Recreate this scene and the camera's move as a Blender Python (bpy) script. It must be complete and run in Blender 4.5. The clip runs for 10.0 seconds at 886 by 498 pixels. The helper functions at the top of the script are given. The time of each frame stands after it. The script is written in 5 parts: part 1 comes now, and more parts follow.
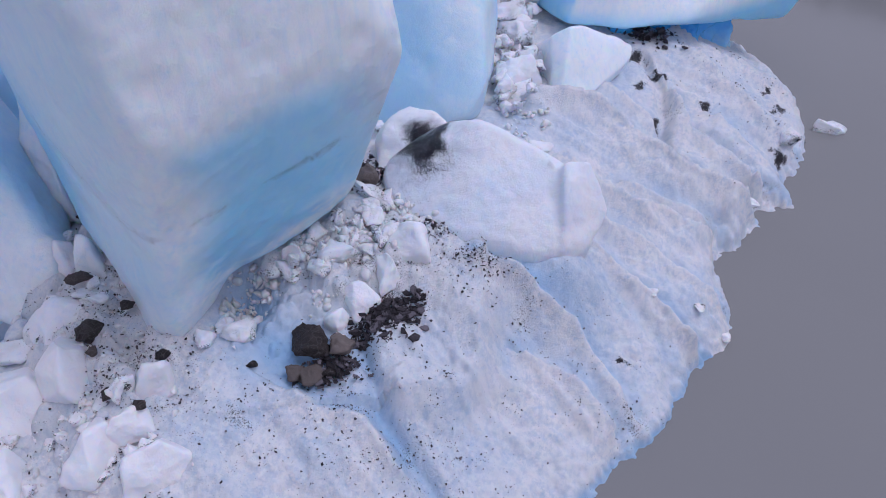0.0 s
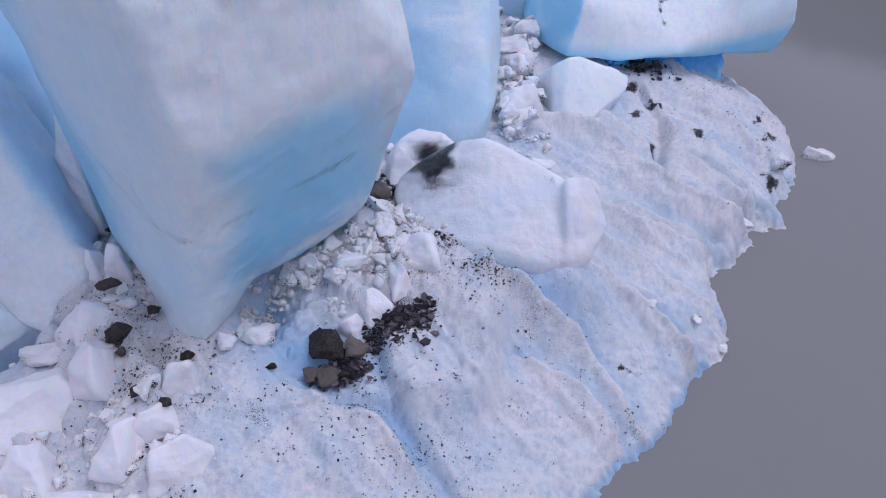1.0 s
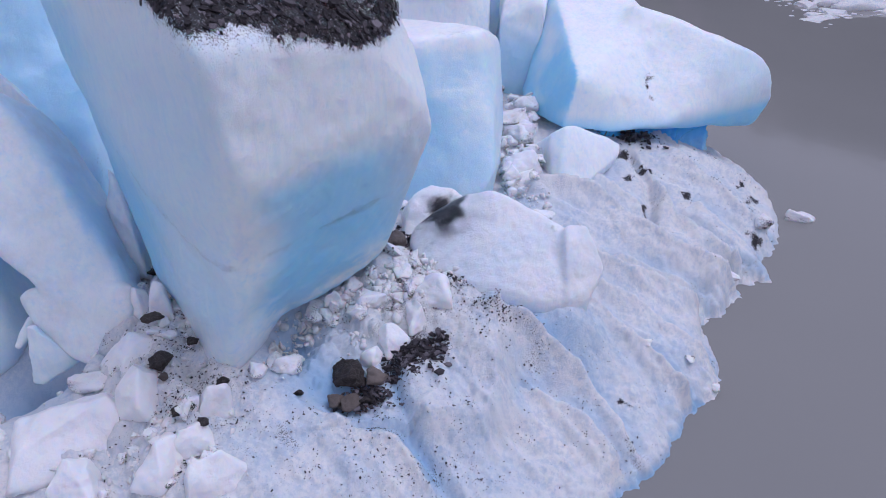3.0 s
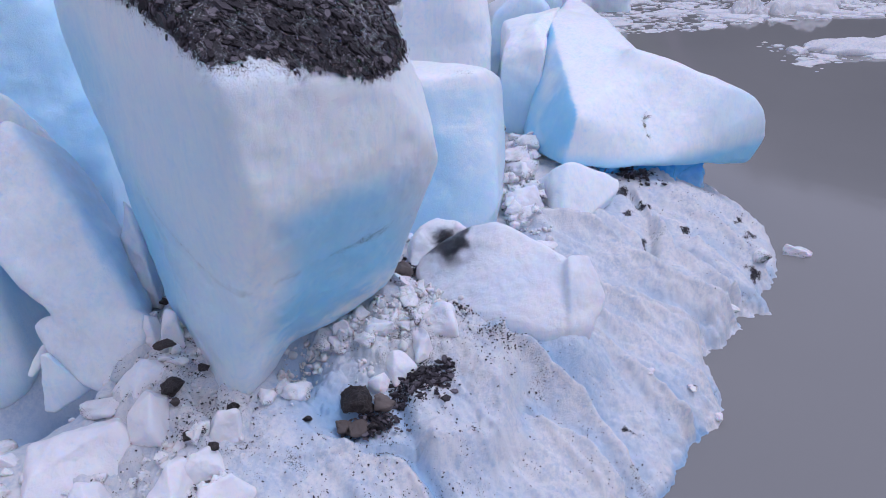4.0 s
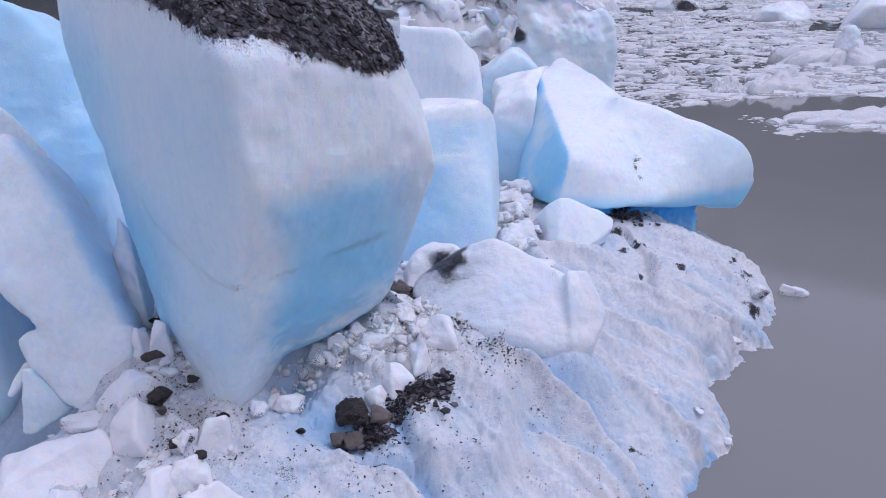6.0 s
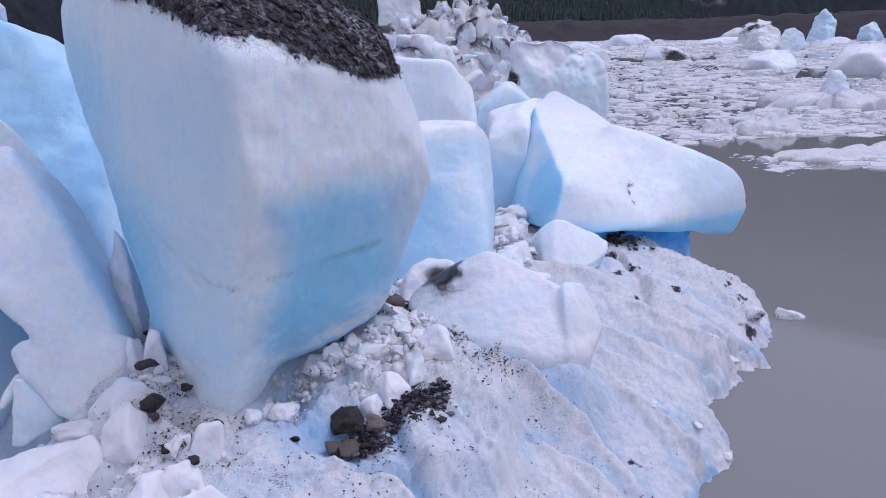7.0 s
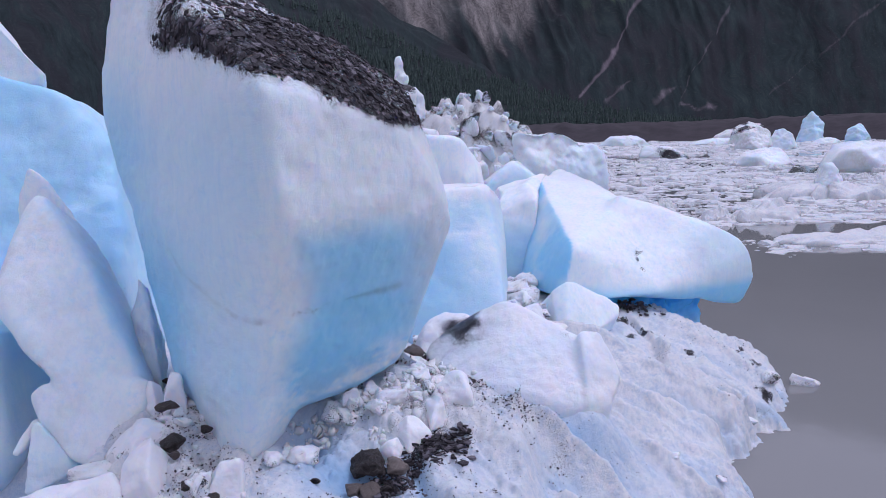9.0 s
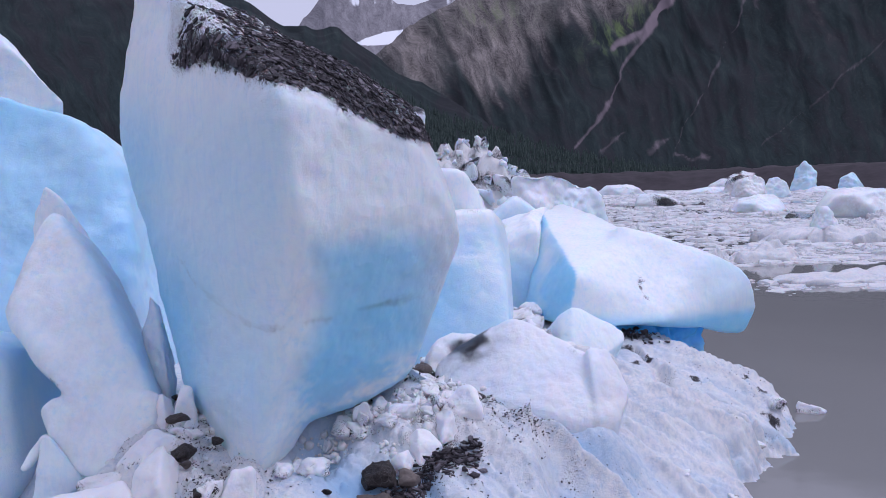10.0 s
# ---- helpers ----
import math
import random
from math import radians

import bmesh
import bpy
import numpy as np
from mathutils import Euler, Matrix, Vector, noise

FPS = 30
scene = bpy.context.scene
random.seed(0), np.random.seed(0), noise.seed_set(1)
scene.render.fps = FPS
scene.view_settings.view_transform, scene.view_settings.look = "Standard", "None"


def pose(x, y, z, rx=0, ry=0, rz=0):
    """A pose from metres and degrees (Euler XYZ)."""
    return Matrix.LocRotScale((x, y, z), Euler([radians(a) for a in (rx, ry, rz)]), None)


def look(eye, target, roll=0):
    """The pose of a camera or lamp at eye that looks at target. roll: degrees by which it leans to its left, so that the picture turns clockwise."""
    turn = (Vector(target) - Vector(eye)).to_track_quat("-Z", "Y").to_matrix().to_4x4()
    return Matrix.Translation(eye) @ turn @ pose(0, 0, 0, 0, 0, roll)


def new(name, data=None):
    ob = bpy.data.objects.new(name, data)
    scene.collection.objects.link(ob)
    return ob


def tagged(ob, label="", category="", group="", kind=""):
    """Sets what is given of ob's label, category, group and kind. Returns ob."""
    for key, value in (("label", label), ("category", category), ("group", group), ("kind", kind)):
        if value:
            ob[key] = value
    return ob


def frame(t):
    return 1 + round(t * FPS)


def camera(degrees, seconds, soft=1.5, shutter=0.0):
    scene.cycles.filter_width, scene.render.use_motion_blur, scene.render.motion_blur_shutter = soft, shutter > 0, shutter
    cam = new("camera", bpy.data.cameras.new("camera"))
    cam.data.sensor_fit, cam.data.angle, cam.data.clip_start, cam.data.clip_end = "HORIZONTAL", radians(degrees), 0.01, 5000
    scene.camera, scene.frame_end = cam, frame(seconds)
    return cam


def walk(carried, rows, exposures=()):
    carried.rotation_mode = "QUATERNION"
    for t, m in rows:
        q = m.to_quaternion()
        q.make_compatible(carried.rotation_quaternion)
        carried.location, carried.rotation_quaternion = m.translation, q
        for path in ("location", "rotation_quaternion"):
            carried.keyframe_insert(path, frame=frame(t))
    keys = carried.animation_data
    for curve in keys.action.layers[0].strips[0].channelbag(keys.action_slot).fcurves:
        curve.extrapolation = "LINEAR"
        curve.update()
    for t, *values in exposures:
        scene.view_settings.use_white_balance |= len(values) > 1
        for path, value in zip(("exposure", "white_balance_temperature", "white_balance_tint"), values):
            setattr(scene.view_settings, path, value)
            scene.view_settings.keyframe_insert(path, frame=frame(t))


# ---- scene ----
import itertools

cam = camera(64.0, 10.0, soft=0.8)
PATH = [
    (0, (-0.047, -0.032, 11.932), (-0.079, 1.43, 10.567), -0.4),
    (0.5, (-0.128, -0.53, 11.934), (-0.161, 0.975, 10.617), -0.5),
    (1, (-0.193, -0.985, 11.958), (-0.227, 0.557, 10.684), -0.5),
    (1.5, (-0.251, -1.465, 11.987), (-0.284, 0.115, 10.761), -0.5),
    (2, (-0.307, -1.929, 12.032), (-0.34, -0.313, 10.855), -0.5),
    (2.5, (-0.365, -2.324, 12.06), (-0.398, -0.673, 10.932), -0.5),
    (4, (-0.554, -3.144, 11.969), (-0.586, -1.395, 11.001), -0.6),
    (4.5, (-0.587, -3.349, 11.84), (-0.62, -1.569, 10.93), -0.7),
    (5, (-0.63, -3.504, 11.576), (-0.66, -1.694, 10.724), -0.7),
    (5.5, (-0.684, -3.605, 10.93), (-0.702, -1.769, 10.139), -0.7),
    (7, (-0.723, -4.051, 9.595), (-0.713, -2.143, 8.995), -0.8),
    (7.5, (-0.777, -4.226, 9.383), (-0.767, -2.298, 8.85), -0.8),
    (8, (-0.878, -4.365, 9.161), (-0.866, -2.42, 8.696), -0.9),
    (8.5, (-0.987, -4.48, 8.925), (-0.976, -2.521, 8.524), -0.9),
    (9, (-1.131, -4.605, 8.613), (-1.118, -2.632, 8.283), -0.9),
    (9.5, (-1.263, -4.753, 8.283), (-1.248, -2.77, 8.022), -1.0),
    (10, (-1.399, -4.919, 7.922), (-1.376, -2.928, 7.732), -1.0),
]
walk(cam, [(t, look(eye, target, roll)) for t, eye, target, roll in PATH],
     exposures=[(0.0, -0.30, 5690, 25), (4.0, -0.21, 5670, 25), (10.0, -0.12, 5660, 26)])

# ---- world and light ----
sky_world = bpy.data.worlds.new("overcast_sky")
scene.world = sky_world
sky_world.use_nodes = True
wn, wl = sky_world.node_tree.nodes, sky_world.node_tree.links
wn.clear()
sky = wn.new("ShaderNodeTexSky")
sky.sky_type, sky.sun_disc = "NISHITA", False
sky.sun_elevation, sky.sun_rotation = radians(65), radians(95)
sky.air_density, sky.dust_density, sky.ozone_density = 1.0, 3.0, 1.0
cloud = wn.new("ShaderNodeMix")
cloud.data_type = "RGBA"
cloud.inputs["Factor"].default_value = 0.82
cloud.inputs["B"].default_value = (8.0, 8.1, 8.7, 1)
bg = wn.new("ShaderNodeBackground")
bg.inputs["Strength"].default_value = 0.090
wout = wn.new("ShaderNodeOutputWorld")
wl.new(sky.outputs["Color"], cloud.inputs["A"])
wl.new(cloud.outputs["Result"], bg.inputs["Color"])
wl.new(bg.outputs["Background"], wout.inputs["Surface"])

sun = new("sun", bpy.data.lights.new("sun", "SUN"))
sun.data.energy, sun.data.angle, sun.data.color = 1.35, radians(28), (1.0, 0.975, 0.95)
sun.matrix_world = look((12.5, 11.2, 27), (0, 10, 0))


# ---- noise and small helpers ----
def _hash(ix, iy, iz, seed):
    h = (ix * 374761393 + iy * 668265263 + iz * 2147483647 + seed * 974634777) & 0xFFFFFFFF
    h = ((h ^ (h >> 13)) * 1274126177) & 0xFFFFFFFF
    h = ((h ^ (h >> 16)) * 2246822519) & 0xFFFFFFFF
    return ((h ^ (h >> 15)) & 0xFFFFFF) / float(0xFFFFFF) * 2 - 1


def vnoise(p, scale=1.0, seed=0):
    """Smooth value noise, about -1 to 1, at the rows of p."""
    q = np.asarray(p, float) * scale
    i = np.floor(q).astype(np.int64)
    f = q - i
    u = f * f * f * (f * (f * 6 - 15) + 10)
    out = np.zeros(len(q))
    for dx in (0, 1):
        for dy in (0, 1):
            for dz in (0, 1):
                w = (u[:, 0] if dx else 1 - u[:, 0]) * (u[:, 1] if dy else 1 - u[:, 1]) * (u[:, 2] if dz else 1 - u[:, 2])
                out += w * _hash(i[:, 0] + dx, i[:, 1] + dy, i[:, 2] + dz, seed)
    return out


def fbm(p, scale, octaves=4, seed=0, gain=0.5):
    out, a = 0, 1.0
    for k in range(octaves):
        out = out + a * vnoise(p, scale * 2 ** k, seed + 17 * k)
        a *= gain
    return out


def smooth(a, b, x):
    u = np.clip((x - a) / (b - a), 0, 1)
    return u * u * (3 - 2 * u)


def mesh_from(name, verts, faces, material, shade=True):
    """A mesh from arrays of corners and of triangles or quads."""
    me = bpy.data.meshes.new(name)
    verts, faces = np.asarray(verts, np.float32), np.asarray(faces, np.int32)
    n, k = faces.shape
    me.vertices.add(len(verts))
    me.vertices.foreach_set("co", verts.ravel())
    me.loops.add(n * k)
    me.loops.foreach_set("vertex_index", faces.ravel())
    me.polygons.add(n)
    me.polygons.foreach_set("loop_start", np.arange(0, n * k, k, dtype=np.int32))
    me.update(calc_edges=True)
    me.validate()
    me.polygons.foreach_set("use_smooth", np.full(len(me.polygons), shade))
    me.materials.append(material)
    return me


def attribute(me, name, values):
    at = me.attributes.new(name, "FLOAT", "POINT")
    at.data.foreach_set("value", np.asarray(values, np.float32))


_ball = {}


def ball(level):
    """Directions and triangles of an even ball."""
    if level not in _ball:
        bm = bmesh.new()
        bmesh.ops.create_icosphere(bm, subdivisions=level, radius=1)
        _ball[level] = (np.array([v.co[:] for v in bm.verts]), np.array([[v.index for v in f.verts] for f in bm.faces]))
        bm.free()
    return _ball[level]


def planes_of(corners, centre):
    bm = bmesh.new()
    for c in corners:
        bm.verts.new(Vector(c) - Vector(centre))
    bmesh.ops.convex_hull(bm, input=bm.verts[:])
    bm.normal_update()
    out = []
    for f in bm.faces:
        n, d = np.array(f.normal[:]), f.normal.dot(f.verts[0].co)
        if d < 0:
            n, d = -n, -d
        if d > 0.02 and all(n @ m < 0.995 for m, _ in out):
            out.append((n, d))
    bm.free()
    return out


def normals_of(v, f):
    fn = np.cross(v[f[:, 2]] - v[f[:, 0]], v[f[:, -1]] - v[f[:, 1]]) if f.shape[1] == 4 else np.cross(v[f[:, 1]] - v[f[:, 0]], v[f[:, 2]] - v[f[:, 0]])
    n = np.zeros_like(v)
    for k in range(f.shape[1]):
        np.add.at(n, f[:, k], fn)
    return n / np.maximum(np.linalg.norm(n, axis=1, keepdims=True), 1e-9)


def faceted(corners, level, sharp, rough=(), seed=0):
    """A block with rounded edges round the given corners. rough: (size, height)."""
    c = np.mean(np.array(corners), axis=0)
    d, f = ball(level)
    s = np.zeros(len(d))
    for n, h in planes_of(corners, c):
        s += np.maximum(d @ n / h, 0) ** (2.0 * sharp)
    v = c + d * (s ** (-0.5 / sharp))[:, None]
    n = normals_of(v, f)
    for k, (size, height) in enumerate(rough):
        v = v + n * (height * fbm(v, 1.0 / size, 3, seed + 31 * k))[:, None]
    return v, f


def hull_planes(corners):
    """Outward planes round the convex hull of a few corners."""
    c = np.array(corners, float)
    tri = np.array(list(itertools.combinations(range(len(c)), 3)))
    n = np.cross(c[tri[:, 1]] - c[tri[:, 0]], c[tri[:, 2]] - c[tri[:, 0]])
    size = np.linalg.norm(n, axis=1)
    n, tri = n[size > 1e-6] / size[size > 1e-6, None], tri[size > 1e-6]
    d = np.sum(n * c[tri[:, 0]], axis=1)
    s = n @ c.T - d[:, None]
    n, d = np.vstack([n[s.max(axis=1) < 1e-4], -n[s.min(axis=1) > -1e-4]]), np.concatenate([d[s.max(axis=1) < 1e-4], -d[s.min(axis=1) > -1e-4]])
    out = []
    for m, h in zip(n, d):
        if all(m @ a < 0.997 for a, b in out):
            out.append((m, h))
    return np.array([a for a, b in out]), np.array([b for a, b in out])


def solid(corners, soft=0.06):
    """Distance field of a convex body with edges rounded by about soft metres."""
    n, d = hull_planes(corners)

    def field(p):
        s = (p @ n.T - d) / soft
        top = s.max(axis=1)
        return soft * (top + np.log(np.exp(np.maximum(s - top[:, None], -30)).sum(axis=1)))
    return field


def join(a, b, k=0.1):
    def field(p):
        u, w = a(p), b(p)
        h = np.maximum(k - np.abs(u - w), 0) / k
        return np.minimum(u, w) - h * h * k / 4
    return field


def cut(a, b, k=0.1):
    def field(p):
        u, w = a(p), -b(p)
        h = np.maximum(k - np.abs(u - w), 0) / k
        return np.maximum(u, w) + h * h * k / 4
    return field


def skin(field, lo, hi, step):
    """Vertices and quads of the surface where the field is zero."""
    lo, hi = np.array(lo, float), np.array(hi, float)
    m = 4
    n = (np.ceil((hi - lo) / (step * m)).astype(int)) * m
    ax = [lo[k] + step * np.arange(n[k]) for k in range(3)]
    co = [a[::m] + step * (m - 1) / 2 for a in ax]
    C = np.stack(np.meshgrid(*co, indexing="ij"), -1)
    coarse = field(C.reshape(-1, 3)).reshape(C.shape[:3])
    near = np.abs(coarse) < step * m * 1.6
    up = lambda a: a.repeat(m, 0).repeat(m, 1).repeat(m, 2)
    F = up(coarse).astype(np.float32)
    i, j, k = np.nonzero(up(near))
    P = np.stack([ax[0][i], ax[1][j], ax[2][k]], 1)
    F[i, j, k] = np.concatenate([field(P[s:s + 400000]) for s in range(0, len(P), 400000)])
    inn = F < 0
    shape = np.array(F.shape) - 1
    cell = np.zeros(shape, int)
    for d in itertools.product((0, 1), repeat=3):
        cell += inn[d[0]:d[0] + shape[0], d[1]:d[1] + shape[1], d[2]:d[2] + shape[2]]
    act = (cell > 0) & (cell < 8)
    I = np.argwhere(act)
    index = np.full(shape, -1)
    index[act] = np.arange(len(I))
    total, count = np.zeros((len(I), 3)), np.zeros(len(I))
    for axis in range(3):
        e = np.eye(3, dtype=int)[axis]
        for b in itertools.product((0, 1), repeat=2):
            o = np.insert(np.array(b), axis, 0)
            p, q = I + o, I + o + e
            f0, f1 = F[tuple(p.T)], F[tuple(q.T)]
            x = (f0 < 0) != (f1 < 0)
            u = np.where(x, f0 / np.where(x, f0 - f1, 1), 0)
            total += np.where(x[:, None], p + u[:, None] * e, 0)
            count += x
    verts = lo + step * total / count[:, None]
    quads = []
    for axis in range(3):
        e = np.eye(3, dtype=int)[axis]
        a, b = np.eye(3, dtype=int)[(axis + 1) % 3], np.eye(3, dtype=int)[(axis + 2) % 3]
        hi_ = tuple(slice(int(e[k]), None) for k in range(3))
        lo_ = tuple(slice(0, F.shape[k] - int(e[k])) for k in range(3))
        p = np.argwhere(inn[lo_] != inn[hi_])
        p = p[(p[:, (axis + 1) % 3] > 0) & (p[:, (axis + 2) % 3] > 0) & (p < shape).all(axis=1)]
        g = lambda o: index[tuple((p - o).T)]
        q = np.stack([g(a + b), g(b), g(0 * a), g(a)], 1)
        flip = ~inn[tuple(p.T)]
        q[flip] = q[flip][:, ::-1]
        quads.append(q)
    return verts, np.vstack(quads)


# ---- materials ----
def node_material(name):
    m = bpy.data.materials.new(name)
    m.use_nodes = True
    return m, m.node_tree.nodes, m.node_tree.links, m.node_tree.nodes["Principled BSDF"]


def tex(nodes, links, kind, scale, detail=4.0, stretch=None, source="Position", rough=0.5):
    t = nodes.new("ShaderNodeTexVoronoi" if kind == "voronoi" else "ShaderNodeTexNoise")
    t.inputs["Scale"].default_value = scale
    if kind == "noise":
        t.inputs["Detail"].default_value, t.inputs["Roughness"].default_value = detail, rough
    g = nodes.new("ShaderNodeNewGeometry") if source == "Position" else nodes.new("ShaderNodeTexCoord")
    out = g.outputs["Position" if source == "Position" else "Object"]
    if stretch:
        mp = nodes.new("ShaderNodeMapping")
        mp.inputs["Scale"].default_value = stretch
        links.new(out, mp.inputs["Vector"])
        out = mp.outputs["Vector"]
    links.new(out, t.inputs["Vector"])
    return t.outputs["Distance" if kind == "voronoi" else "Fac"]


def ramp(nodes, links, fac, stops):
    r = nodes.new("ShaderNodeValToRGB")
    e = r.color_ramp.elements
    while len(e) < len(stops):
        e.new(0.5)
    for k, (pos, col) in enumerate(stops):
        e[k].position = pos
        e[k].color = (*col, 1) if len(col) == 3 else col
    links.new(fac, r.inputs["Fac"])
    return r.outputs["Color"]


def grey(nodes, links, fac, a, b):
    m = nodes.new("ShaderNodeMapRange")
    m.interpolation_type = "SMOOTHSTEP"
    m.inputs["From Min"].default_value, m.inputs["From Max"].default_value = a, b
    links.new(fac, m.inputs["Value"])
    return m.outputs["Result"]


def blend(nodes, links, fac, a, b, mode="MIX"):
    m = nodes.new("ShaderNodeMix")
    m.data_type, m.blend_type = "RGBA", mode
    for sock, val in (("Factor", fac), ("A", a), ("B", b)):
        if isinstance(val, (int, float)):
            m.inputs[sock].default_value = val
        elif isinstance(val, tuple):
            m.inputs[sock].default_value = (*val, 1)
        else:
            links.new(val, m.inputs[sock])
    return m.outputs["Result"]


def calc(nodes, links, op, a, b):
    m = nodes.new("ShaderNodeMath")
    m.operation, m.use_clamp = op, op != "SUBTRACT"
    for k, val in enumerate((a, b)):
        if isinstance(val, (int, float)):
            m.inputs[k].default_value = val
        else:
            links.new(val, m.inputs[k])
    return m.outputs["Value"]


def attr(nodes, name):
    a = nodes.new("ShaderNodeAttribute")
    a.attribute_name = name
    return a.outputs["Fac"]


def bump(nodes, links, bsdf, heights):
    last = None
    for fac, strength, dist in heights:
        b = nodes.new("ShaderNodeBump")
        b.inputs["Strength"].default_value, b.inputs["Distance"].default_value = strength, dist
        links.new(fac, b.inputs["Height"])
        if last:
            links.new(last, b.inputs["Normal"])
        last = b.outputs["Normal"]
    links.new(last, bsdf.inputs["Normal"])


def ice_material(name, white, pale, clear, grain, rough, glow, deep, mottle, relief, spot=7.0):
    m, n, l, b = node_material(name)
    big = tex(n, l, "noise", 0.6, 3)
    mid = tex(n, l, "noise", 2.4, 7, rough=0.68)
    pock = tex(n, l, "noise", spot, 6, rough=0.7)
    fine = tex(n, l, "noise", 26, 5, rough=0.65)
    mott = calc(n, l, "ADD", calc(n, l, "MULTIPLY", big, 0.15), calc(n, l, "ADD", calc(n, l, "MULTIPLY", mid, 0.25), calc(n, l, "MULTIPLY", pock, 0.60)))
    col = blend(n, l, calc(n, l, "MULTIPLY", grey(n, l, mott, 0.54, 0.42), calc(n, l, "MULTIPLY", grey(n, l, tex(n, l, "noise", 1.1, 4), 0.30, 0.62), mottle)), white, pale)
    col = blend(n, l, calc(n, l, "MULTIPLY", grey(n, l, mott, 0.45, 0.34), 0.6 * mottle), col, clear)
    col = blend(n, l, calc(n, l, "MULTIPLY", grey(n, l, fine, 0.42, 0.66), 0.22 * mottle), col, pale)
    streak = tex(n, l, "noise", 8.0, 5, stretch=(1, 1, 0.14), rough=0.6)
    col = blend(n, l, calc(n, l, "MULTIPLY", grey(n, l, streak, 0.46, 0.66), 0.30 + 0.35 * mottle), col, pale)
    # clear blue ice, and shade put into the same blue
    col = blend(n, l, calc(n, l, "MULTIPLY", attr(n, "clear_and_shade"), calc(n, l, "ADD", 0.72, calc(n, l, "MULTIPLY", mid, 0.5))), col, clear)
    # grey of silt, and shade put into the same tone
    warm = calc(n, l, "MULTIPLY", attr(n, "silt_and_shade"), grey(n, l, mid, 0.25, 0.70))
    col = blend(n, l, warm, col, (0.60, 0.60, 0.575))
    speck = tex(n, l, "noise", 46, 3, rough=0.7)
    thick = calc(n, l, "ADD", speck, calc(n, l, "MULTIPLY", attr(n, "dirt"), 0.42))
    thick = calc(n, l, "ADD", thick, calc(n, l, "MULTIPLY", calc(n, l, "SUBTRACT", mid, 0.5), 0.35))
    dark = grey(n, l, thick, 0.76, 0.81)
    col = blend(n, l, dark, col, (0.022, 0.021, 0.026))
    l.new(col, b.inputs["Base Color"])
    b.inputs["Roughness"].default_value = rough
    b.inputs["IOR"].default_value = 1.31
    b.inputs["Subsurface Weight"].default_value = glow
    b.inputs["Subsurface Radius"].default_value = (0.25, 0.6, 1.0)
    b.inputs["Subsurface Scale"].default_value = deep
    bump(n, l, b, ((mid, 0.5 * relief, 0.10), (pock, 0.6 * relief, 0.07), (fine, grain, 0.034), (tex(n, l, "voronoi", 45), grain * 0.6, 0.014)))
    return m


ICE = ice_material("glacier_ice", (0.91, 0.935, 0.965), (0.74, 0.86, 0.97), (0.31, 0.69, 0.99), 0.30, 0.28, 0.45, 0.25, 0.48, 0.36)
FIRN = ice_material("weathered_ice", (0.755, 0.745, 0.74), (0.52, 0.575, 0.65), (0.30, 0.49, 0.70), 0.48, 0.38, 0.18, 0.06, 0.80, 0.62, 9.0)
CAP = ice_material("crushed_ice", (0.87, 0.86, 0.87), (0.78, 0.84, 0.92), (0.42, 0.66, 0.90), 0.25, 0.32, 0.35, 0.12, 0.5, 0.5)

# deep blue ice, with the overhang's shade put into its colour
DEEP = ice_material("deep_blue_ice", (0.42, 0.70, 0.95), (0.30, 0.62, 0.95), (0.10, 0.47, 0.90), 0.25, 0.22, 0.5, 0.3, 0.5, 0.4)


def slate_material(name, lo, hi, plate, vein):
    m, n, l, b = node_material(name)
    a = tex(n, l, "noise", 7, 8, rough=0.75)
    fleck = tex(n, l, "noise", 45, 4, rough=0.7)
    both = n.new("ShaderNodeMath")
    both.operation = "ADD"
    l.new(n.new("ShaderNodeNewGeometry").outputs["Random Per Island"], both.inputs[0])
    l.new(n.new("ShaderNodeObjectInfo").outputs["Random"], both.inputs[1])
    part_of = n.new("ShaderNodeMath")
    part_of.operation = "FRACT"
    l.new(both.outputs["Value"], part_of.inputs[0])
    oi = part_of.outputs["Value"]
    col = ramp(n, l, a, [(0.36, lo), (0.62, hi)])
    col = blend(n, l, calc(n, l, "MULTIPLY", calc(n, l, "POWER", oi, 3.4), 0.85), col, plate)
    col = blend(n, l, calc(n, l, "MULTIPLY", grey(n, l, fleck, 0.58, 0.72), 0.5), col, plate)
    crack = n.new("ShaderNodeTexVoronoi")
    crack.feature = "DISTANCE_TO_EDGE"
    crack.inputs["Scale"].default_value = 6.0
    l.new(n.new("ShaderNodeNewGeometry").outputs["Position"], crack.inputs["Vector"])
    col = blend(n, l, calc(n, l, "MULTIPLY", grey(n, l, crack.outputs["Distance"], 0.045, 0.0), vein), col, (0.16, 0.15, 0.14))
    l.new(col, b.inputs["Base Color"])
    b.inputs["Roughness"].default_value = 0.6
    b.inputs["Specular IOR Level"].default_value = 0.25
    bump(n, l, b, ((a, 0.9, 0.07), (fleck, 0.7, 0.012)))
    return m


SLATE = slate_material("dark_slate", (0.009, 0.008, 0.010), (0.046, 0.040, 0.047), (0.27, 0.245, 0.275), 0.0)
BOULDER = slate_material("wet_boulder", (0.006, 0.005, 0.006), (0.044, 0.037, 0.037), (0.24, 0.20, 0.18), 0.35)


